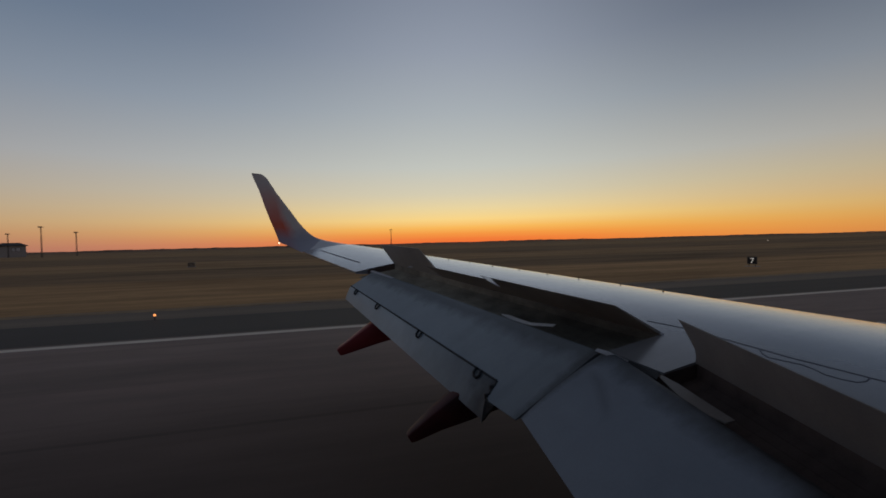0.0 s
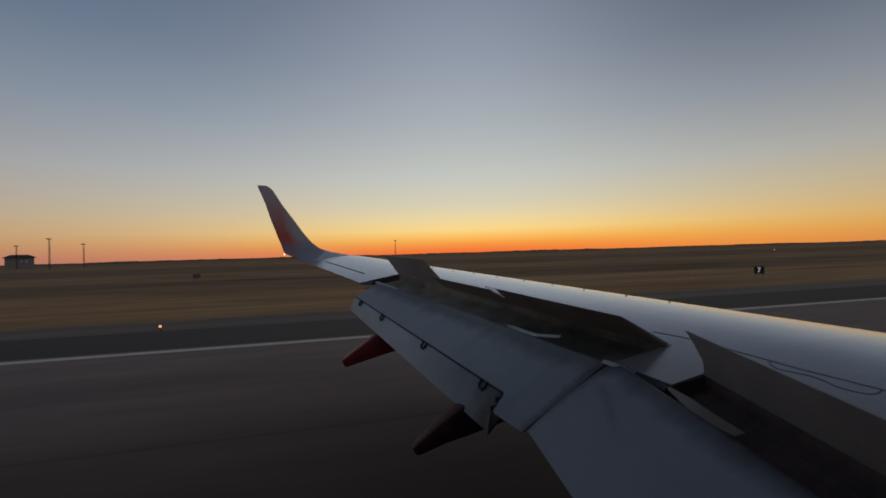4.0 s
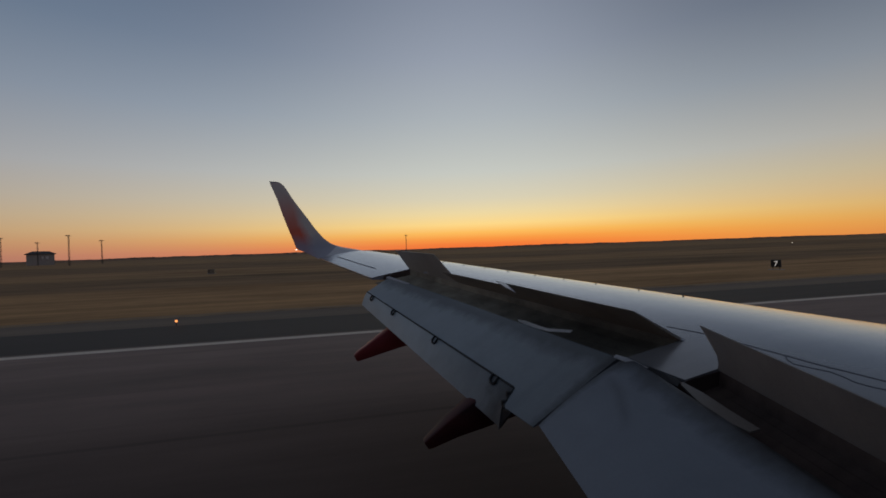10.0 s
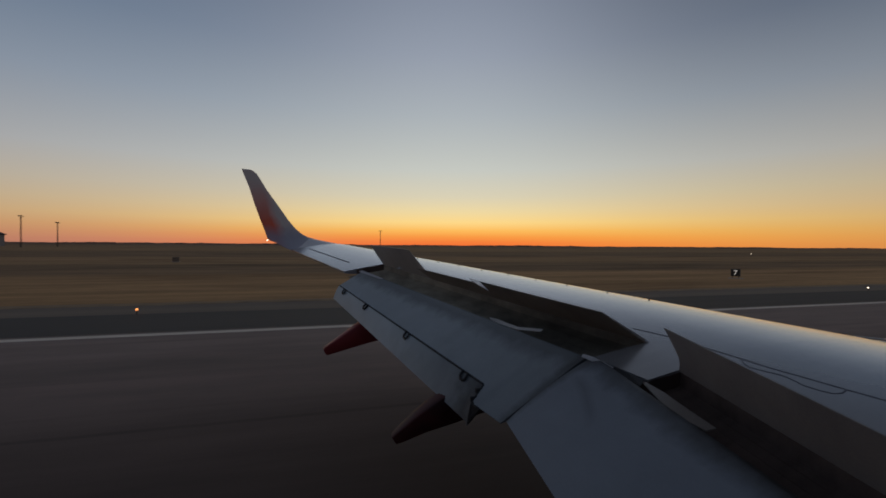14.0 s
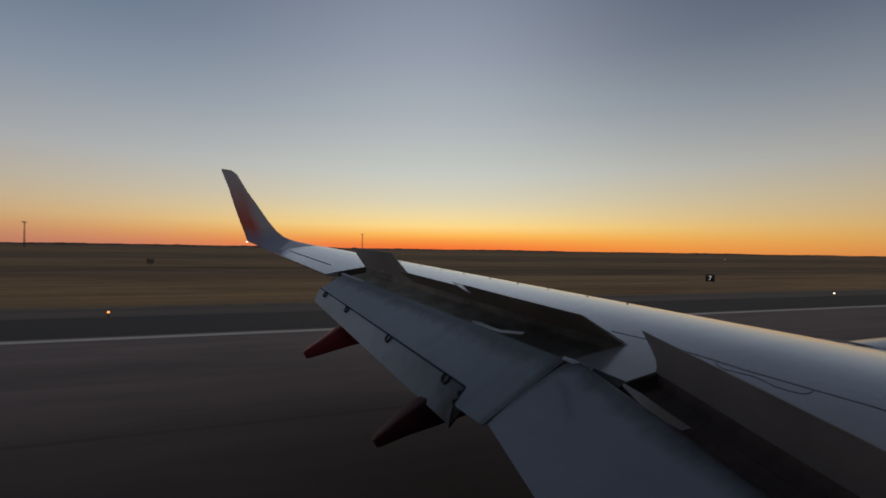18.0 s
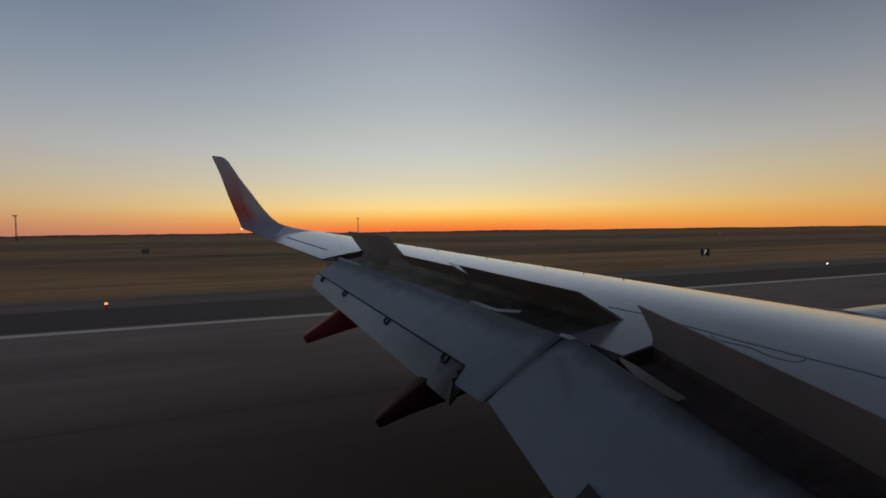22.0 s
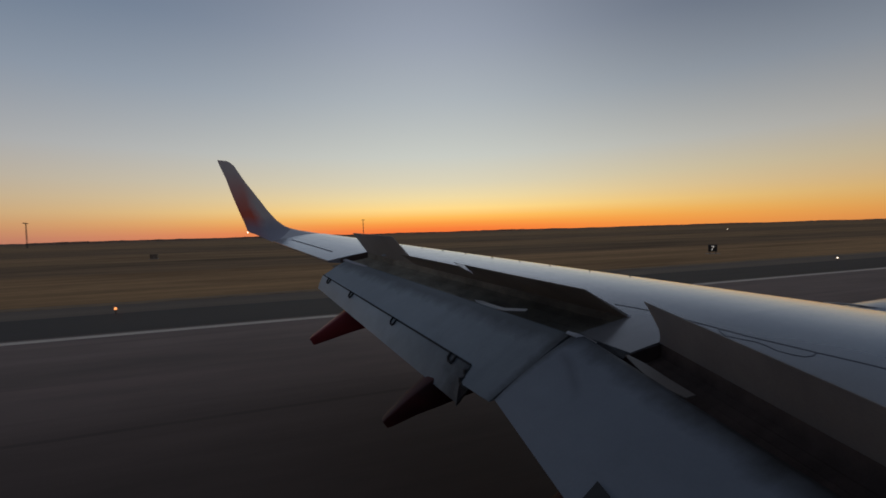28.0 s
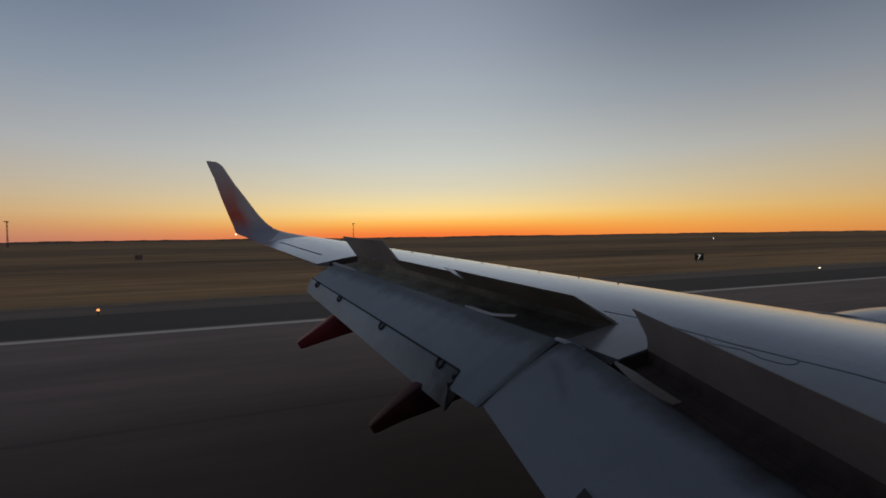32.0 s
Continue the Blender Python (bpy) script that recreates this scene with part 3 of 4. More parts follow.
def flaps():
    def main(y):
        """Lead and trail of the outboard main flap at span y."""
        u = (y - 4.45) / 6.15
        return Vector((3.06 - 2.10 * u, y, 2.50 + 0.70 * u))

    def joint(y):
        u = (y - 5.11) / 5.49
        return Vector((2.01 - 1.59 * u, y, 2.07 + 0.80 * u))
    flap = new("outboard_flap")
    flap.parent = plane
    bm = bmesh.new()
    cut = [(4.45, 1.980, 1.8385), (4.837, 1.860, 1.890), (4.90, 1.845, 1.897), (4.93, 1.822, 1.903), (4.992, 1.823, 1.917), (5.11, 2.01, 2.07)]

    def rear(y):
        """Stepped rear edge beside the inner end of the rear segment."""
        for (y0, x0, z0), (y1, x1, z1) in zip(cut, cut[1:]):
            if y <= y1 + 1e-6:
                u = (y - y0) / (y1 - y0)
                return (x0 + (x1 - x0) * u, y, z0 + (z1 - z0) * u)
    loft(bm, [flap_loop(0, 0, main(y), rear(y), 0.20, 0.003) for y in (4.472, 4.59, 4.72, 4.837, 4.90, 4.93, 4.992, 5.03, 5.07, 5.105)] +
         [flap_loop(0, 0, main(y), joint(y), 0.20, 0.003) for y in spans(5.11, 10.6, 44)])
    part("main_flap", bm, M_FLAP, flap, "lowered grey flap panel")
    bm = bmesh.new()
    off = Vector((-0.02, 0, -0.005))
    loops = [flap_loop(0, 0, Vector((1.805, 5.0, 1.90)), Vector((1.745, 4.985, 1.625)), 0.05, 0.006),
             flap_loop(0, 0, Vector((1.90, 5.055, 1.975)), Vector((1.748, 5.005, 1.635)), 0.07, 0.01)]
    for y in spans(5.12, 10.58, 44):
        u = (y - 5.1) / 5.5
        tr = Vector((1.75 - 1.47 * u, y - 0.08 * (1 - u), 1.66 + 0.91 * u))
        loops.append(flap_loop(0, 0, joint(y) + off, tr, 0.09, 0.012))
    loft(bm, loops)
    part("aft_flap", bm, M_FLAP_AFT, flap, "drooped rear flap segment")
    down, out = Vector((-0.5, -0.2, -0.84)), Vector((-0.86, 0, 0.5))
    for y in (10.1, 8.85, 7.08, 5.45):
        bm = bmesh.new()
        ring = [joint(y + e) + down * a + out * h for e, a, h in ((0.06, -0.02, 0.03), (0.065, 0.06, 0.04), (0.035, 0.10, 0.04), (-0.02, 0.10, 0.04), (-0.05, 0.06, 0.04), (-0.045, -0.02, 0.03))]
        tube(bm, ring, 0.018, 6)
        part("hinge_bracket", bm, M_SEAL, flap, "dark hinge bracket")
    bm = bmesh.new()
    tube(bm, [joint(y) + Vector((0.0, 0, 0.012)) for y in spans(5.12, 10.58, 4)], 0.016, 6)
    part("gap_seal", bm, M_SEAL, flap, "dark gap between flap segments")
    bm = bmesh.new()
    tube(bm, [joint(5.11) + Vector((0.01, 0, 0.005)), (1.915, 5.055, 1.993), (1.828, 5.0, 1.918), (1.825, 4.93, 1.892), (1.863, 4.844, 1.876)], 0.013, 6)
    for a, w in ((0.3, 0.05), (0.8, 0.04)):
        c = Vector(joint(5.11)).lerp(Vector((1.825, 4.998, 1.915)), a)
        box(bm, c.x - 0.05, c.x + 0.035, c.y - 0.01, c.y + w, c.z - 0.05, c.z + 0.022, 0.008)
    part("end_hinge", bm, M_SEAL, flap, "dark jagged hinge at the end of the rear segment")
    # Dark plate fills the gap between the rear segment and the hinge.
    bm = bmesh.new()
    loft(bm, [[(1.80 + e, 4.975, 1.885), (1.858 + e, 4.85, 1.865), (1.80 + e, 4.94, 1.74), (1.745 + e, 4.975, 1.65)] for e in (0.0, 0.03)])
    part("end_gap_plate", bm, M_SEAL, flap, "dark plate in the gap below the hinge", False)
    inner = new("inboard_flap")
    inner.parent = plane
    bm = bmesh.new()
    loops = []
    for y in spans(0.15, 4.43, 34):
        u = (y - 4.35) / 4.2
        loops.append(flap_loop(0, 0, (3.12 + 0.14 * min(0, u) * -1.5, y, 2.50 + 0.82 * u), (2.02 + 0.55 * u * 0.6, y, 1.86 + 0.55 * u), 0.22, 0.04))
    loft(bm, loops)
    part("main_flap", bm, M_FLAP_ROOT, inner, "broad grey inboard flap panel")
    bm = bmesh.new()
    loft(bm, [[(1.98, 2.74, 1.725 + e), (2.147, 2.77, 1.812 + e), (2.13, 2.60, 1.79 + e), (2.03, 2.58, 1.74 + e)] for e in (0.0, -0.03)])
    part("segment_gap", bm, M_SEAL, inner, "dark notch in the rear flap segment", False)


flaps()


def fairing(axis, size, mat, label):
    """Drooped flap-track fairing: a tapered canoe that comes out from under the flap. axis: points from the tip; size: half depth and half width at each."""
    bm = bmesh.new()
    axis = [Vector(p) for p in axis]
    loops = []
    for i, c in enumerate(axis):
        d = (axis[min(i + 1, len(axis) - 1)] - axis[max(i - 1, 0)]).normalized()
        up = Vector((-d.z, 0, d.x))
        h, w = size[i]
        loop = []
        for k in range(16):
            a = k * math.pi / 8
            ca, sa = math.cos(a), math.sin(a)
            loop.append(c + up * h * math.copysign(abs(sa) ** 0.34, sa) + Vector((0, w * math.copysign(abs(ca) ** 0.36, ca), 0)))
        loops.append(loop)
    loft(bm, loops)
    return part("flap_track_fairing", bm, mat, plane, label)


fairing([(0.075, 9.1, 1.655), (0.115, 9.1, 1.675), (0.5, 9.1, 1.855), (0.905, 9.1, 2.045), (1.3, 9.1, 2.13), (2.0, 9.1, 2.3)],
        [(0.07, 0.06), (0.092, 0.085), (0.165, 0.14), (0.245, 0.18), (0.25, 0.18), (0.2, 0.14)], M_RED, "dark red drooped flap track fairing")
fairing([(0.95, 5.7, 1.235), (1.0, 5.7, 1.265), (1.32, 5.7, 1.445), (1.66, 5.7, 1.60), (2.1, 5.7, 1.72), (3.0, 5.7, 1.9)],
        [(0.06, 0.06), (0.08, 0.08), (0.145, 0.13), (0.215, 0.17), (0.23, 0.17), (0.2, 0.14)], M_RED_SHADE, "dark red flap track fairing with painted-in shade")


def winglet():
    rows = [  # leading edge, trailing edge
        ((0.80, 14.98, 3.83), (-0.96, 14.98, 3.66)),
        ((0.28, 15.36, 3.935), (-1.171, 15.30, 3.754)),
        ((-0.13, 15.62, 4.02), (-1.486, 15.60, 3.915)),
        ((-0.40, 15.78, 4.105), (-1.70, 15.76, 3.995)),
        ((-0.615, 15.84, 4.20), (-1.80, 15.84, 4.07)),
        ((-0.87, 15.96, 4.41), (-1.889, 15.96, 4.309)),
        ((-1.135, 16.07, 4.733), (-2.051, 16.07, 4.707)),
        ((-1.475, 16.16, 5.235), (-2.25, 16.16, 5.255)),
        ((-1.868, 16.30, 5.79), (-2.457, 16.30, 5.881)),
        ((-2.201, 16.41, 6.345), (-2.678, 16.41, 6.406)),
        ((-2.316, 16.43, 6.45), (-2.705, 16.43, 6.50)),
        ((-2.40, 16.435, 6.50), (-2.718, 16.43, 6.528)),
    ]
    bm = bmesh.new()
    loops = []
    for i, (a, b) in enumerate(rows):
        a, b = Vector(a), Vector(b)
        j, k = max(i - 1, 0), min(i + 1, len(rows) - 1)
        along = Vector(rows[k][0]) - Vector(rows[j][0])
        d = b - a
        up = d.cross(along).normalized()
        th = 0.085 * d.length
        prof = [(0, 0), (0.03, 0.45), (0.12, 0.85), (0.3, 1.0), (0.6, 0.7), (1, 0.08)]
        loops.append([a + d * u + up * th * v * 0.55 for u, v in prof] + [a + d * u - up * th * v * 0.55 for u, v in reversed(prof[1:])])
    loft(bm, loops)
    part("winglet", bm, M_WINGLET, plane, "upswept winglet, lilac grey with red and blue livery")
    bm = bmesh.new()
    bmesh.ops.create_uvsphere(bm, u_segments=10, v_segments=8, radius=0.024)
    bmesh.ops.translate(bm, verts=bm.verts, vec=(-1.79, 15.80, 4.005))
    part("position_light", bm, M_NAV, plane, "lit white position light")


winglet()


def strip(bm, pts, width, lift=0.004, thick=0.006):
    """A narrow band on the upper skin along (x, y) points, width across."""
    pts = [Vector((x, y, 0)) for x, y in pts]
    loops = []
    for i, p in enumerate(pts):
        d = (pts[min(i + 1, len(pts) - 1)] - pts[max(i - 1, 0)]).normalized()
        s = Vector((-d.y, d.x, 0)) * width / 2
        a, b = p + s, p - s
        za, zb = top(a.x, a.y) + lift, top(b.x, b.y) + lift
        loops.append([(a.x, a.y, za), (b.x, b.y, zb), (b.x, b.y, zb - thick), (a.x, a.y, za - thick)])
    loft(bm, loops)


def ribbon(name, upper, lower, mat, label, depth=(0, 0, -0.012)):
    """A thin metal strip between two edges."""
    bm = bmesh.new()
    d = Vector(depth)
    loft(bm, [[a, b, Vector(b) + d, Vector(a) + d] for a, b in zip(upper, lower)])
    return part(name, bm, mat, plane, label, False)


def wing_details():
    bm = bmesh.new()
    strip(bm, [(4.233, 5.024), (4.479, 4.575), (4.640, 4.0), (4.705, 3.777), (4.775, 3.518), (4.878, 3.235), (4.985, 2.93), (5.13, 2.54), (5.272, 1.971)], 0.018)
    part("skin_joint", bm, M_SEALANT, plane, "dark sealed joint in the wing skin")
    bm = bmesh.new()
    strip(bm, [(4.70, 3.79), (4.625, 3.70), (4.605, 3.62), (4.668, 3.488), (4.734, 3.36), (4.74, 3.25), (4.725, 3.145), (4.763, 3.019), (4.816, 2.931), (4.89, 2.905), (4.975, 2.92)], 0.013)
    part("sealant_line", bm, M_SEALANT, plane, "wavy dark sealant line on the wing skin")
    for y in (11.45, 10.78, 10.165, 9.542, 8.89, 8.273, 7.658, 6.937, 6.295):
        bm = bmesh.new()
        bmesh.ops.create_cone(bm, segments=8, radius1=0.016, radius2=0.009, depth=0.02, cap_ends=True)
        x = crest(y) - 0.20
        bmesh.ops.translate(bm, verts=bm.verts, vec=(x, y, top(x, y) + 0.008))
        part("skin_fitting", bm, M_SEAL, plane, "small dark fitting near the leading edge")
    # Added pale plate stands in for sky-lit spoiler skin at the gap.
    bm = bmesh.new()
    loft(bm, [[(2.483, 7.0, 3.30 + e), (2.682, 7.05, 3.243 + e), (2.683, 6.6, 3.122 + e), (2.56, 6.8, 3.21 + e)] for e in (0.0, -0.012)])
    part("spoiler_gap_plate", bm, M_NACELLE, plane, "added pale plate for the lit skin between two spoilers")
    bm = bmesh.new()
    strip(bm, [(-0.362, 14.530), (0.180, 13.160), (0.720, 11.790)], 0.045)
    part("aileron_gap", bm, M_SEALANT, plane, "dark gap along the aileron")
    ribbon("trailing_strip", [(3.026, 4.425, 2.578), (3.136, 4.37, 2.545), (3.24, 4.33, 2.49), (3.349, 4.29, 2.43)],
           [(2.995, 4.425, 2.556), (3.09, 4.37, 2.515), (3.20, 4.33, 2.458), (3.335, 4.29, 2.415)], M_PALE, "bare metal strip behind the spoiler bay")
    # Added dark strip for the sooty, shadowed gap at the flap nose.
    ribbon("trailing_dark_strip", [(3.36, 4.29, 2.437), (3.40, 4.1, 2.41), (3.46, 3.93, 2.375)], [(3.29, 4.29, 2.40), (3.33, 4.1, 2.375), (3.36, 3.86, 2.345)], M_SEAL, "added dark strip for soot and shade along the trailing panel")
    ribbon("trailing_strip", [(3.46, 3.902, 2.372), (3.498, 3.678, 2.327), (3.489, 3.362, 2.265), (3.499, 3.055, 2.204)],
           [(3.395, 3.85, 2.367), (3.315, 3.55, 2.307), (3.275, 3.29, 2.255), (3.36, 3.035, 2.205)], M_STRIP, "brown metal strip behind the spoiler bay")
    # Added dark plate over the skin's end cap, to darken the bay's edge.
    ribbon("end_dark_plate", [(3.08, 3.92, 2.262), (3.30, 3.92, 2.318), (3.60, 3.92, 2.376), (3.97, 3.92, 2.43)],
           [(3.08, 3.92, 2.0), (3.30, 3.92, 2.0), (3.60, 3.92, 2.0), (3.97, 3.92, 2.05)], M_BAY, "added dark plate over the end of the bay", (0, 0.008, 0))
    ribbon("spoiler_corner", [(4.13, 4.60, 2.635), (4.07, 4.64, 2.66)], [(4.10, 4.585, 2.622), (4.06, 4.63, 2.65)], M_NACELLE, "small pale corner tab")
    for p, r in (((1.70, 9.48, 3.345), 0.035), ((3.49, 5.955, 2.825), 0.011)):
        bm = bmesh.new()
        bmesh.ops.create_icosphere(bm, subdivisions=2, radius=r, matrix=Matrix.Translation(p) @ Matrix.Diagonal((1.6, 1.2, 0.7, 1)))
        part("bright_fitting", bm, M_NACELLE, plane, "small pale fitting")
    bm = bmesh.new()
    loft(bm, [[(0.85, 10.06, 3.255), (0.92, 10.06, 3.27), (0.92, 10.06, 3.25), (0.85, 10.06, 3.235)],
              [(1.31, 9.66, 3.10), (1.35, 9.66, 3.11), (1.35, 9.66, 3.09), (1.31, 9.66, 3.08)]])
    part("trailing_strip", bm, M_NACELLE, plane, "bare metal strip behind the spoiler bay")
    ribbon("trailing_strip", [(2.721, 6.64, 2.667), (2.785, 6.447, 2.667), (2.791, 6.012, 2.667), (2.815, 5.74, 2.667), (3.083, 5.503, 2.667)],
           [(2.68, 6.50, 2.665), (2.66, 6.25, 2.665), (2.69, 5.90, 2.665), (2.74, 5.60, 2.665), (2.99, 5.40, 2.665)], M_PALE, "bare metal strip behind the spoiler bay")


wing_details()
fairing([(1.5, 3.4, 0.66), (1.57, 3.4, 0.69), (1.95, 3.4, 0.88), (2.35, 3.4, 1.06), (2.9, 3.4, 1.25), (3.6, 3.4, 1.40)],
        [(0.065, 0.07), (0.09, 0.085), (0.155, 0.14), (0.215, 0.17), (0.23, 0.17), (0.2, 0.14)], M_RED_SHADE, "dark red flap track fairing with painted-in shade")


def engine():
    nac = new("engine_nacelle")
    nac.parent = plane
    bm = bmesh.new()
    rows = [(5.2, 0.50), (5.8, 0.68), (6.5, 0.86), (7.0, 0.95), (7.4, 1.0), (7.9, 1.03), (8.6, 1.04), (9.4, 1.02), (10.1, 0.96), (10.35, 0.88), (10.3, 0.78), (9.8, 0.74)]
    k = 40
    loft(bm, [[(x, 3.8 + r * math.cos(a), 1.62 + r * math.sin(a) * 0.98) for a in [i * 2 * math.pi / k for i in range(k)]] for x, r in rows])
    part("cowling", bm, M_NACELLE, nac, "pale painted engine cowling")
    bm = bmesh.new()
    loft(bm, [[(x, 3.8 + w, z0), (x, 3.8 + w, z1), (x, 3.8, z1 + 0.05), (x, 3.8 - w, z1), (x, 3.8 - w, z0)] for x, w, z0, z1 in
              [(5.4, 0.18, 1.7, 2.1), (6.2, 0.20, 1.9, 2.25), (7.0, 0.18, 2.1, 2.42), (7.8, 0.05, 2.2, 2.5)]])
    part("pylon", bm, M_NACELLE, nac, "engine pylon")
    bm = bmesh.new()
    rows = [((7.22, 4.16, 2.596), 0.006), ((7.36, 3.97, 2.592), 0.022), ((7.43, 3.84, 2.586), 0.03), ((7.53, 3.65, 2.560), 0.034), ((7.64, 3.44, 2.522), 0.034), ((7.80, 3.12, 2.45), 0.03)]
    loops = []
    for (x, y, z), w in rows:
        loops.append([(x + w * math.cos(a), y + 0.6 * w * math.cos(a), z + 0.024 + (0.003 + 0.14 * w) * math.sin(a)) for a in [i * math.pi / 6 for i in range(12)]])
    loft(bm, loops)
    part("pylon_fairing", bm, M_CABINET, nac, "slim brown fairing along the leading edge")
    bm = bmesh.new()
    tube(bm, [(x + 0.3 * w, y, z + 0.03 + 0.14 * w) for (x, y, z), w in rows], 0.011, 6)
    part("fairing_lip", bm, M_NACELLE, nac, "thin white lip on the fairing")


engine()


def fuselage():
    """Plain cabin wall with the window that the view goes through."""
    body = new("fuselage")
    body.parent = plane
    bm = bmesh.new()
    cy, cz, r, r2 = -1.86, 3.45, 1.915, 1.865
    ang = [math.asin((3.87 - cz) / r) + d for d in (-0.10, 0.10)]
    aa = sorted(set([round(i * 2 * math.pi / 48, 5) for i in range(-12, 37)] + ang))
    aa = [a for a in aa if not (ang[0] < a < ang[1])]
    xx = [-14, -10, -6, -3, -1, -0.14, 0.14, 1, 3, 6, 10, 14]
    def ring(rad):
        return [[bm.verts.new((x, cy + rad * math.cos(a), cz + rad * math.sin(a))) for a in aa[:-1]] for x in xx]
    outer, inner = ring(r), ring(r2)
    k = len(aa) - 1
    hole_j = aa.index(ang[0])
    hole_i = xx.index(-0.14)
    for i in range(len(xx) - 1):
        for j in range(k):
            if i == hole_i and j == hole_j:
                o = [outer[i][j], outer[i + 1][j], outer[i + 1][(j + 1) % k], outer[i][(j + 1) % k]]
                n_ = [inner[i][j], inner[i + 1][j], inner[i + 1][(j + 1) % k], inner[i][(j + 1) % k]]
                for a in range(4):
                    bm.faces.new((o[a], o[(a + 1) % 4], n_[(a + 1) % 4], n_[a]))
                continue
            bm.faces.new((outer[i][j], outer[i + 1][j], outer[i + 1][(j + 1) % k], outer[i][(j + 1) % k]))
            bm.faces.new((inner[i][j], inner[i][(j + 1) % k], inner[i + 1][(j + 1) % k], inner[i + 1][j]))
    for i in (0, len(xx) - 1):
        bm.faces.new(outer[i])
    part("cabin_shell", bm, M_BODY, body, "blue painted cabin wall with a window opening")


fuselage()


def landing_gear():
    """Main and nose legs on which the aircraft stands, below the cabin."""
    for x, y, r, top_z in ((3.0, 0.95, 0.56, 1.5), (3.0, -4.67, 0.56, 1.5), (12.5, -1.86, 0.34, 1.6)):
        leg = new("landing_gear")
        leg.parent = plane
        bm = bmesh.new()
        tube(bm, [(x, y, r), (x, y, top_z)], 0.10, 12)
        tube(bm, [(x, y - 0.45, r), (x, y + 0.45, r)], 0.07, 10)
        part("strut", bm, M_NACELLE, leg, "pale steel strut")
        for s in (-0.33, 0.33):
            bm = bmesh.new()
            prof = [(-0.18, 0.55), (-0.19, 0.85), (-0.13, 0.98), (0, 1.0), (0.13, 0.98), (0.19, 0.85), (0.18, 0.55)]
            loft(bm, [[(x + r * q * math.cos(a), y + s + d, r + r * q * math.sin(a)) for a in [i * math.pi / 12 for i in range(24)]] for d, q in prof])
            part("tyre", bm, M_SEAL, leg, "black tyre")


landing_gear()


# ---- things beside the runway ----
def polar(az, d):
    return d * math.sin(radians(az)), d * math.cos(radians(az))


def mast(az, d, height):
    x, y = polar(az, d)
    m = new("light_mast")
    m.location = (x, y, -0.05)
    tagged(m, "tall dark steel floodlight mast on the grass", "mast", "airfield masts")
    bm = bmesh.new()
    for sx in (-0.45, 0.45):
        for sy in (-0.45, 0.45):
            tube(bm, [(sx, sy, 0), (sx * 0.8, sy * 0.8, height)], 0.10, 6, 0.07)
    for i in range(9):
        z = height * i / 9
        for s in (-1, 1):
            tube(bm, [(-0.45 * s, -0.45, z), (0.42 * s, -0.42, z + height / 9)], 0.05, 5)
            tube(bm, [(-0.45 * s, 0.45, z), (0.42 * s, 0.42, z + height / 9)], 0.05, 5)
    part("lattice", bm, M_MAST, m, smooth=False)
    bm = bmesh.new()
    box(bm, -1.7, 1.7, -0.9, 0.9, height, height + 0.35, 0.06)
    part("platform", bm, M_MAST, m, smooth=False)
    for sx in (-1.2, -0.4, 0.4, 1.2):
        bm = bmesh.new()
        box(bm, sx - 0.28, sx + 0.28, -1.15, -0.85, height + 0.1, height + 0.9, 0.05)
        part("floodlight", bm, M_MAST, m, smooth=False)
    return m


for az, d, h in ((-33.6, 520, 24.4), (-31.1, 585, 22.3), (-28.8, 478, 24.6), (-26.2, 530, 22.0), (7.6, 520, 20.5)):
    mast(az, d, h)


def hut():
    x, y = polar(-30.9, 630)
    h = new("airfield_building")
    h.location = (x, y, -0.05)
    h.rotation_euler = (0, 0, radians(30.9))
    tagged(h, "pale two-storey airfield building with a dark hipped roof", "building")
    bm = bmesh.new()
    box(bm, -11, 11, -7, 7, 0, 11.6)
    part("wall", bm, M_WALL, h, smooth=False)
    bm = bmesh.new()
    loft(bm, [[(-12.6, -8.6, 11.6), (12.6, -8.6, 11.6), (12.6, 8.6, 11.6), (-12.6, 8.6, 11.6)], [(-12.6, -8.6, 12.1), (12.6, -8.6, 12.1), (12.6, 8.6, 12.1), (-12.6, 8.6, 12.1)],
              [(-6.5, -0.3, 15.0), (6.5, -0.3, 15.0), (6.5, 0.3, 15.0), (-6.5, 0.3, 15.0)]])
    part("roof", bm, M_ROOF, h, smooth=False)
    for sx, wide, z0, z1 in ((1.6, 1.1, 6.4, 9.6), (5.2, 1.5, 6.0, 9.8)):
        window = new("window")
        window.parent = h
        bm = bmesh.new()
        box(bm, sx - wide - 0.25, sx + wide + 0.25, -7.15, -6.98, z0 - 0.25, z1 + 0.25, 0.03)
        part("window_frame", bm, M_ROOF, window, smooth=False)
        bm = bmesh.new()
        box(bm, sx - wide, sx + wide, -7.22, -7.13, z0, z1)
        part("pane", bm, M_NACELLE, window, "pale reflecting pane", smooth=False)


hut()


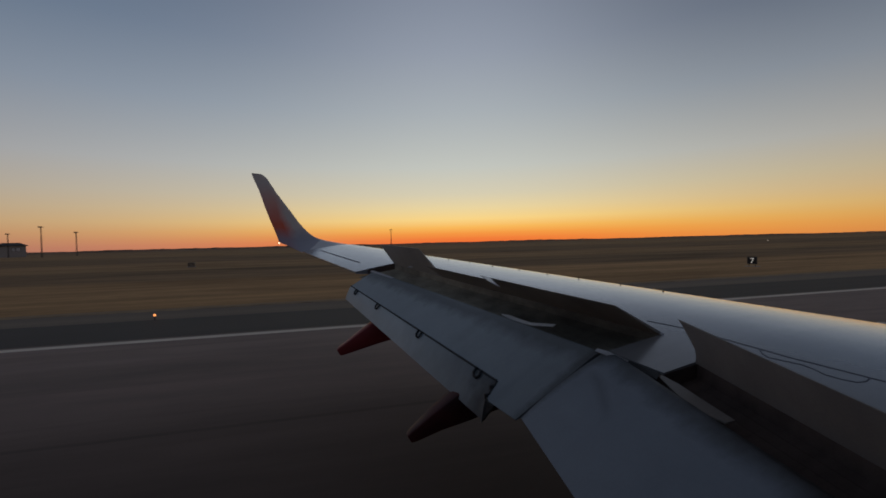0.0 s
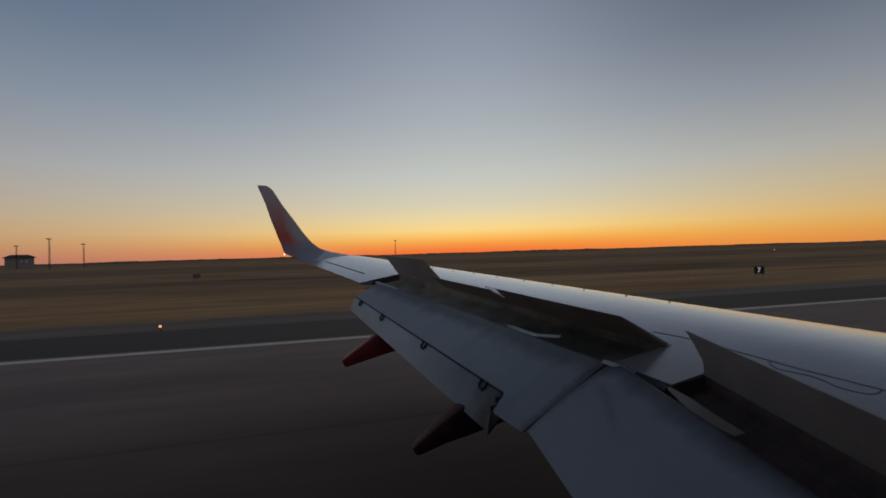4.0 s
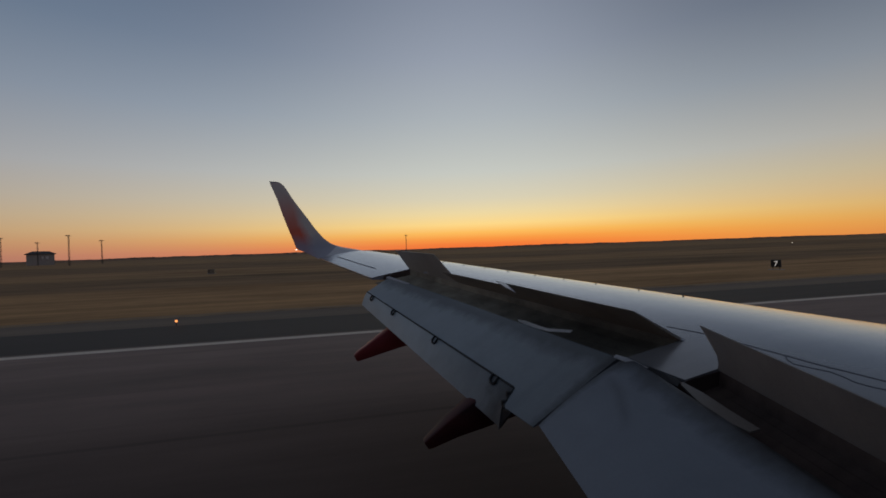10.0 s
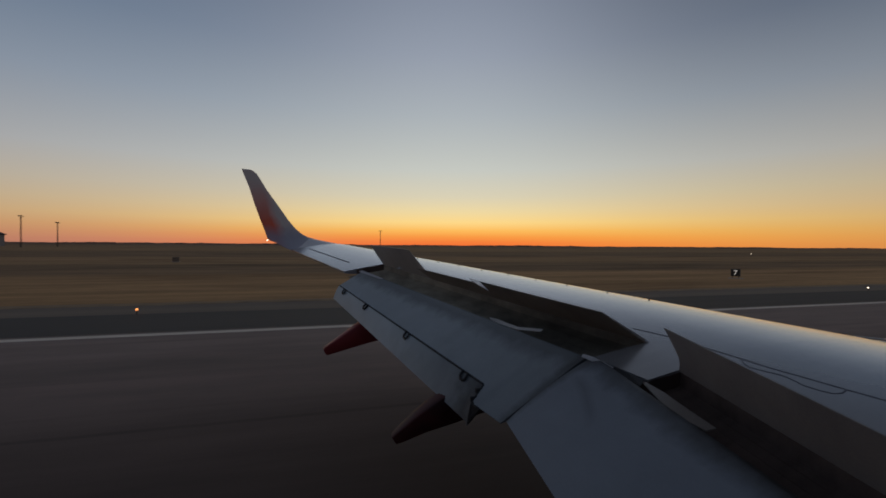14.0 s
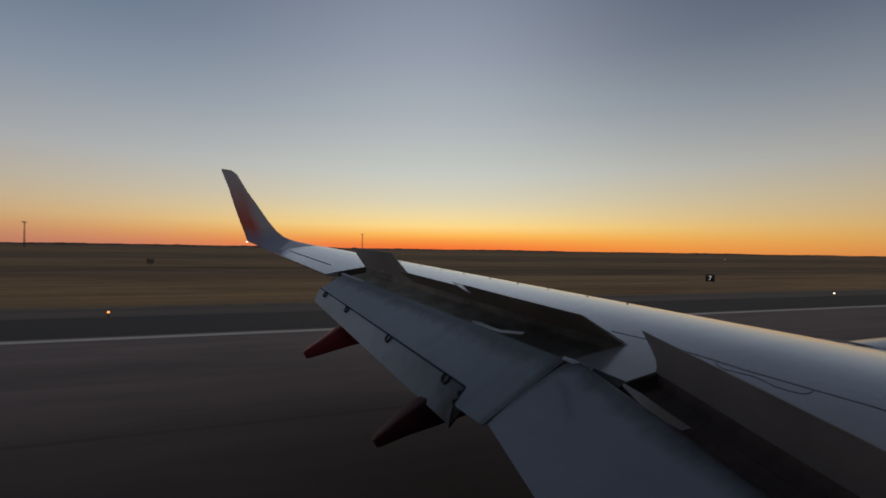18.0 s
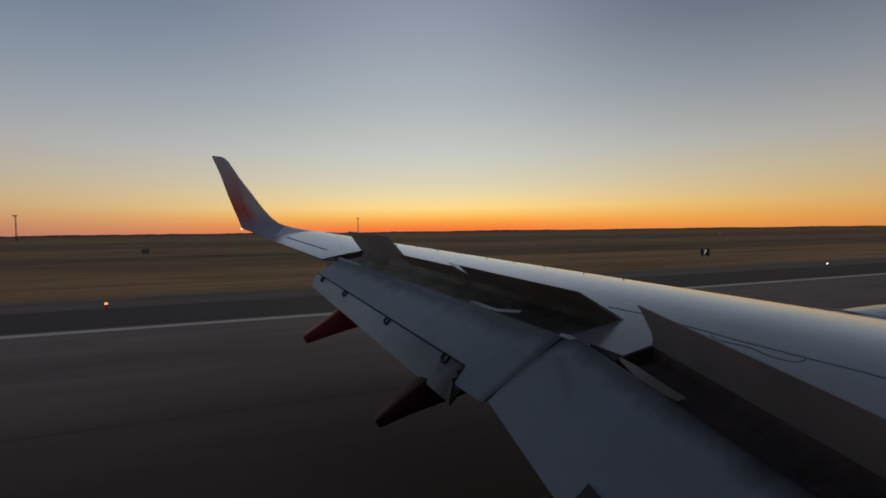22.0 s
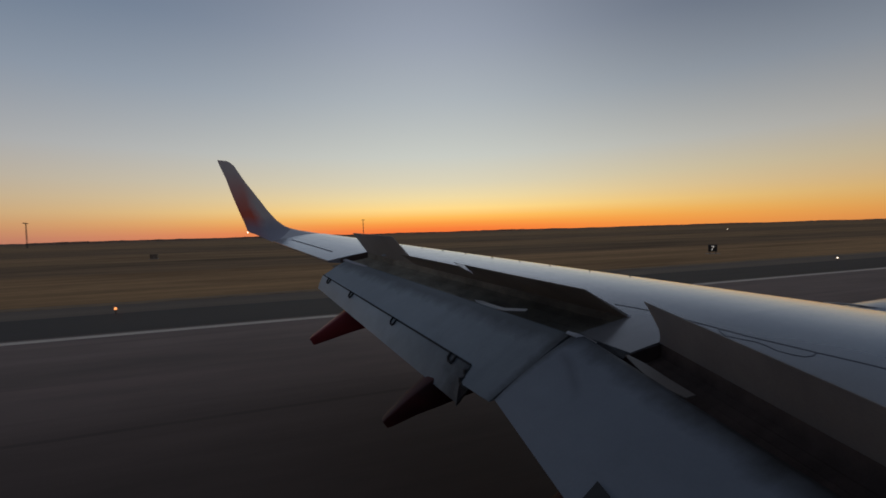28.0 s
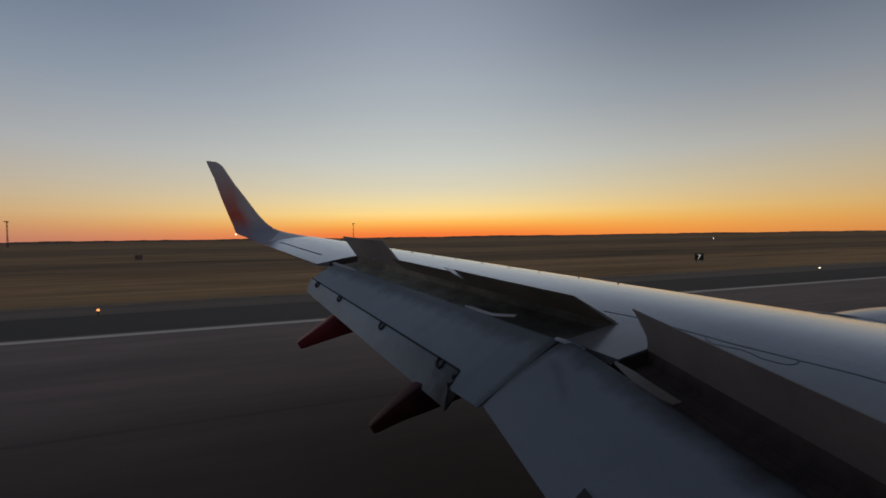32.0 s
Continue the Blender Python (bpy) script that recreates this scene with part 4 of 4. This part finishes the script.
def treeline():
    """Low uneven scrub along the far horizon."""
    rng = random.Random(5)
    for name, dist, high, step in (("far_scrub", 1300, 2.6, 9), ("far_treeline", 2900, 9.0, 24)):
        verts, faces = [], []
        k = int(2 * dist * 3.2 / step)
        h = 1.0
        for i in range(k + 1):
            x = -dist * 3.2 + i * step
            h = max(0.1, min(1.6, h + rng.uniform(-0.35, 0.35)))
            top_z = high * (0.35 + 0.5 * h * rng.uniform(0.6, 1.0))
            y = dist + rng.uniform(-1, 1) * step
            verts += [(x, y, -0.1), (x, y + step * 0.4, top_z * 0.8), (x, y + step * 0.8, top_z), (x, y + step * 2.2, top_z * 0.7), (x, y + step * 2.6, -0.1)]
        for i in range(k):
            for j in range(4):
                a = i * 5 + j
                faces.append((a, a + 5, a + 6, a + 1))
        me = bpy.data.meshes.new(name)
        me.from_pydata(verts, [], faces)
        me.materials.append(M_SCRUB)
        tagged(new(name, me), "dark uneven scrub along the distant horizon", "scrub", kind="stuff")


M_SCRUB = paint("dark_scrub", (0.21, 0.137, 0.092), (0.32, 0.215, 0.145), 0.95, 0, 0.02)
treeline()


def sign(x, y):
    """Airfield guidance sign: a box on two short legs."""
    g = new("airfield_sign")
    g.location = (x, y, -0.03)
    g.rotation_euler = (0, 0, radians(-60))
    tagged(g, "small black airfield distance sign with a white digit", "sign")
    bm = bmesh.new()
    box(bm, -0.62, 0.62, -0.14, 0.14, 0.35, 1.45, 0.03)
    part("case", bm, M_MAST, g, smooth=False)
    bm = bmesh.new()
    box(bm, -0.55, 0.55, -0.155, -0.138, 0.42, 1.38)
    part("face", bm, M_SEAL, g, "black sign face", False)
    txt = bpy.data.curves.new("digit", "FONT")
    txt.body, txt.size, txt.align_x, txt.extrude = "7", 1.05, "CENTER", 0.004
    ob = new("digit_text", txt)
    me = bpy.data.meshes.new_from_object(ob.evaluated_get(bpy.context.evaluated_depsgraph_get()))
    bpy.data.objects.remove(ob)
    me.transform(pose(0, -0.162, 0.53, 90, 0, 0))
    me.materials.clear()
    me.materials.append(M_DIGIT)
    digit = new("digit", me)
    digit.parent = g
    digit["label"] = "lit white digit"
    for sx in (-0.4, 0.4):
        bm = bmesh.new()
        tube(bm, [(sx, 0, 0), (sx, 0, 0.36)], 0.04, 8)
        part("leg", bm, M_MAST, g)
    bm = bmesh.new()
    box(bm, -0.95, 0.95, -0.5, 0.5, -0.02, 0.03, 0.01)
    part("base_pad", bm, M_WALL, g, "pale concrete pad", False)
    g.scale = (0.82, 0.82, 0.82)


sign(50.4, 41.5)


def edge_light(x):
    e = new("runway_edge_light")
    e.location = (x, 26.7, -0.006)
    tagged(e, "small lit amber runway edge light on a short stem" if x < 0 else "small lit white runway edge light on a short stem", "runway light", "runway edge lights")
    bm = bmesh.new()
    tube(bm, [(0, 0, 0), (0, 0, 0.22)], 0.03, 8)
    part("stem", bm, M_MAST, e)
    bm = bmesh.new()
    bmesh.ops.create_cone(bm, segments=14, radius1=0.075, radius2=0.05, depth=0.10, cap_ends=True)
    bmesh.ops.translate(bm, verts=bm.verts, vec=(0, 0, 0.29))
    part("lens", bm, M_EDGE if x < 0 else M_NAV, e, "glowing amber lens" if x < 0 else "glowing white lens")


for x in (-69.6, -9.6, 48.2, 108.2):
    edge_light(x)


def equipment_cabinet(x, y):
    """Low steel cabinet on a concrete plinth, out on the grass."""
    c = new("equipment_cabinet")
    c.location = (x, y, -0.05)
    tagged(c, "low brown steel equipment cabinet on the grass", "cabinet")
    bm = bmesh.new()
    box(bm, -0.75, 0.75, -0.4, 0.4, 0, 0.12, 0.02)
    part("plinth", bm, M_WALL, c, "pale concrete plinth", False)
    bm = bmesh.new()
    box(bm, -0.65, 0.65, -0.33, 0.33, 0.12, 0.92, 0.03)
    part("body", bm, M_CABINET, c, smooth=False)
    bm = bmesh.new()
    box(bm, -0.71, 0.71, -0.39, 0.39, 0.92, 0.99, 0.02)
    part("lid", bm, M_CABINET, c, smooth=False)
    for sx in (-0.32, 0.32):
        bm = bmesh.new()
        box(bm, sx - 0.29, sx + 0.29, -0.35, -0.325, 0.18, 0.88, 0.008)
        door = part("door", bm, M_CABINET, c, smooth=False)
        bm = bmesh.new()
        box(bm, sx * 0.3 - 0.015, sx * 0.3 + 0.015, -0.38, -0.345, 0.45, 0.6, 0.005)
        part("handle", bm, M_NACELLE, door, "pale handle", False)


equipment_cabinet(-29.6, 102.5)


def field_light(x, y):
    """A white light on a frangible stem, far out beside the taxiway."""
    e = new("taxiway_light")
    e.location = (x, y, -0.05)
    tagged(e, "small lit white light on a stem in the far grass", "airfield light")
    bm = bmesh.new()
    tube(bm, [(0, 0, 0), (0, 0, 0.8)], 0.05, 8)
    part("stem", bm, M_MAST, e)
    bm = bmesh.new()
    bmesh.ops.create_uvsphere(bm, u_segments=12, v_segments=8, radius=0.16)
    bmesh.ops.translate(bm, verts=bm.verts, vec=(0, 0, 0.95))
    part("lens", bm, M_NAV, e, "glowing white lens")


field_light(209.5, 164.2)
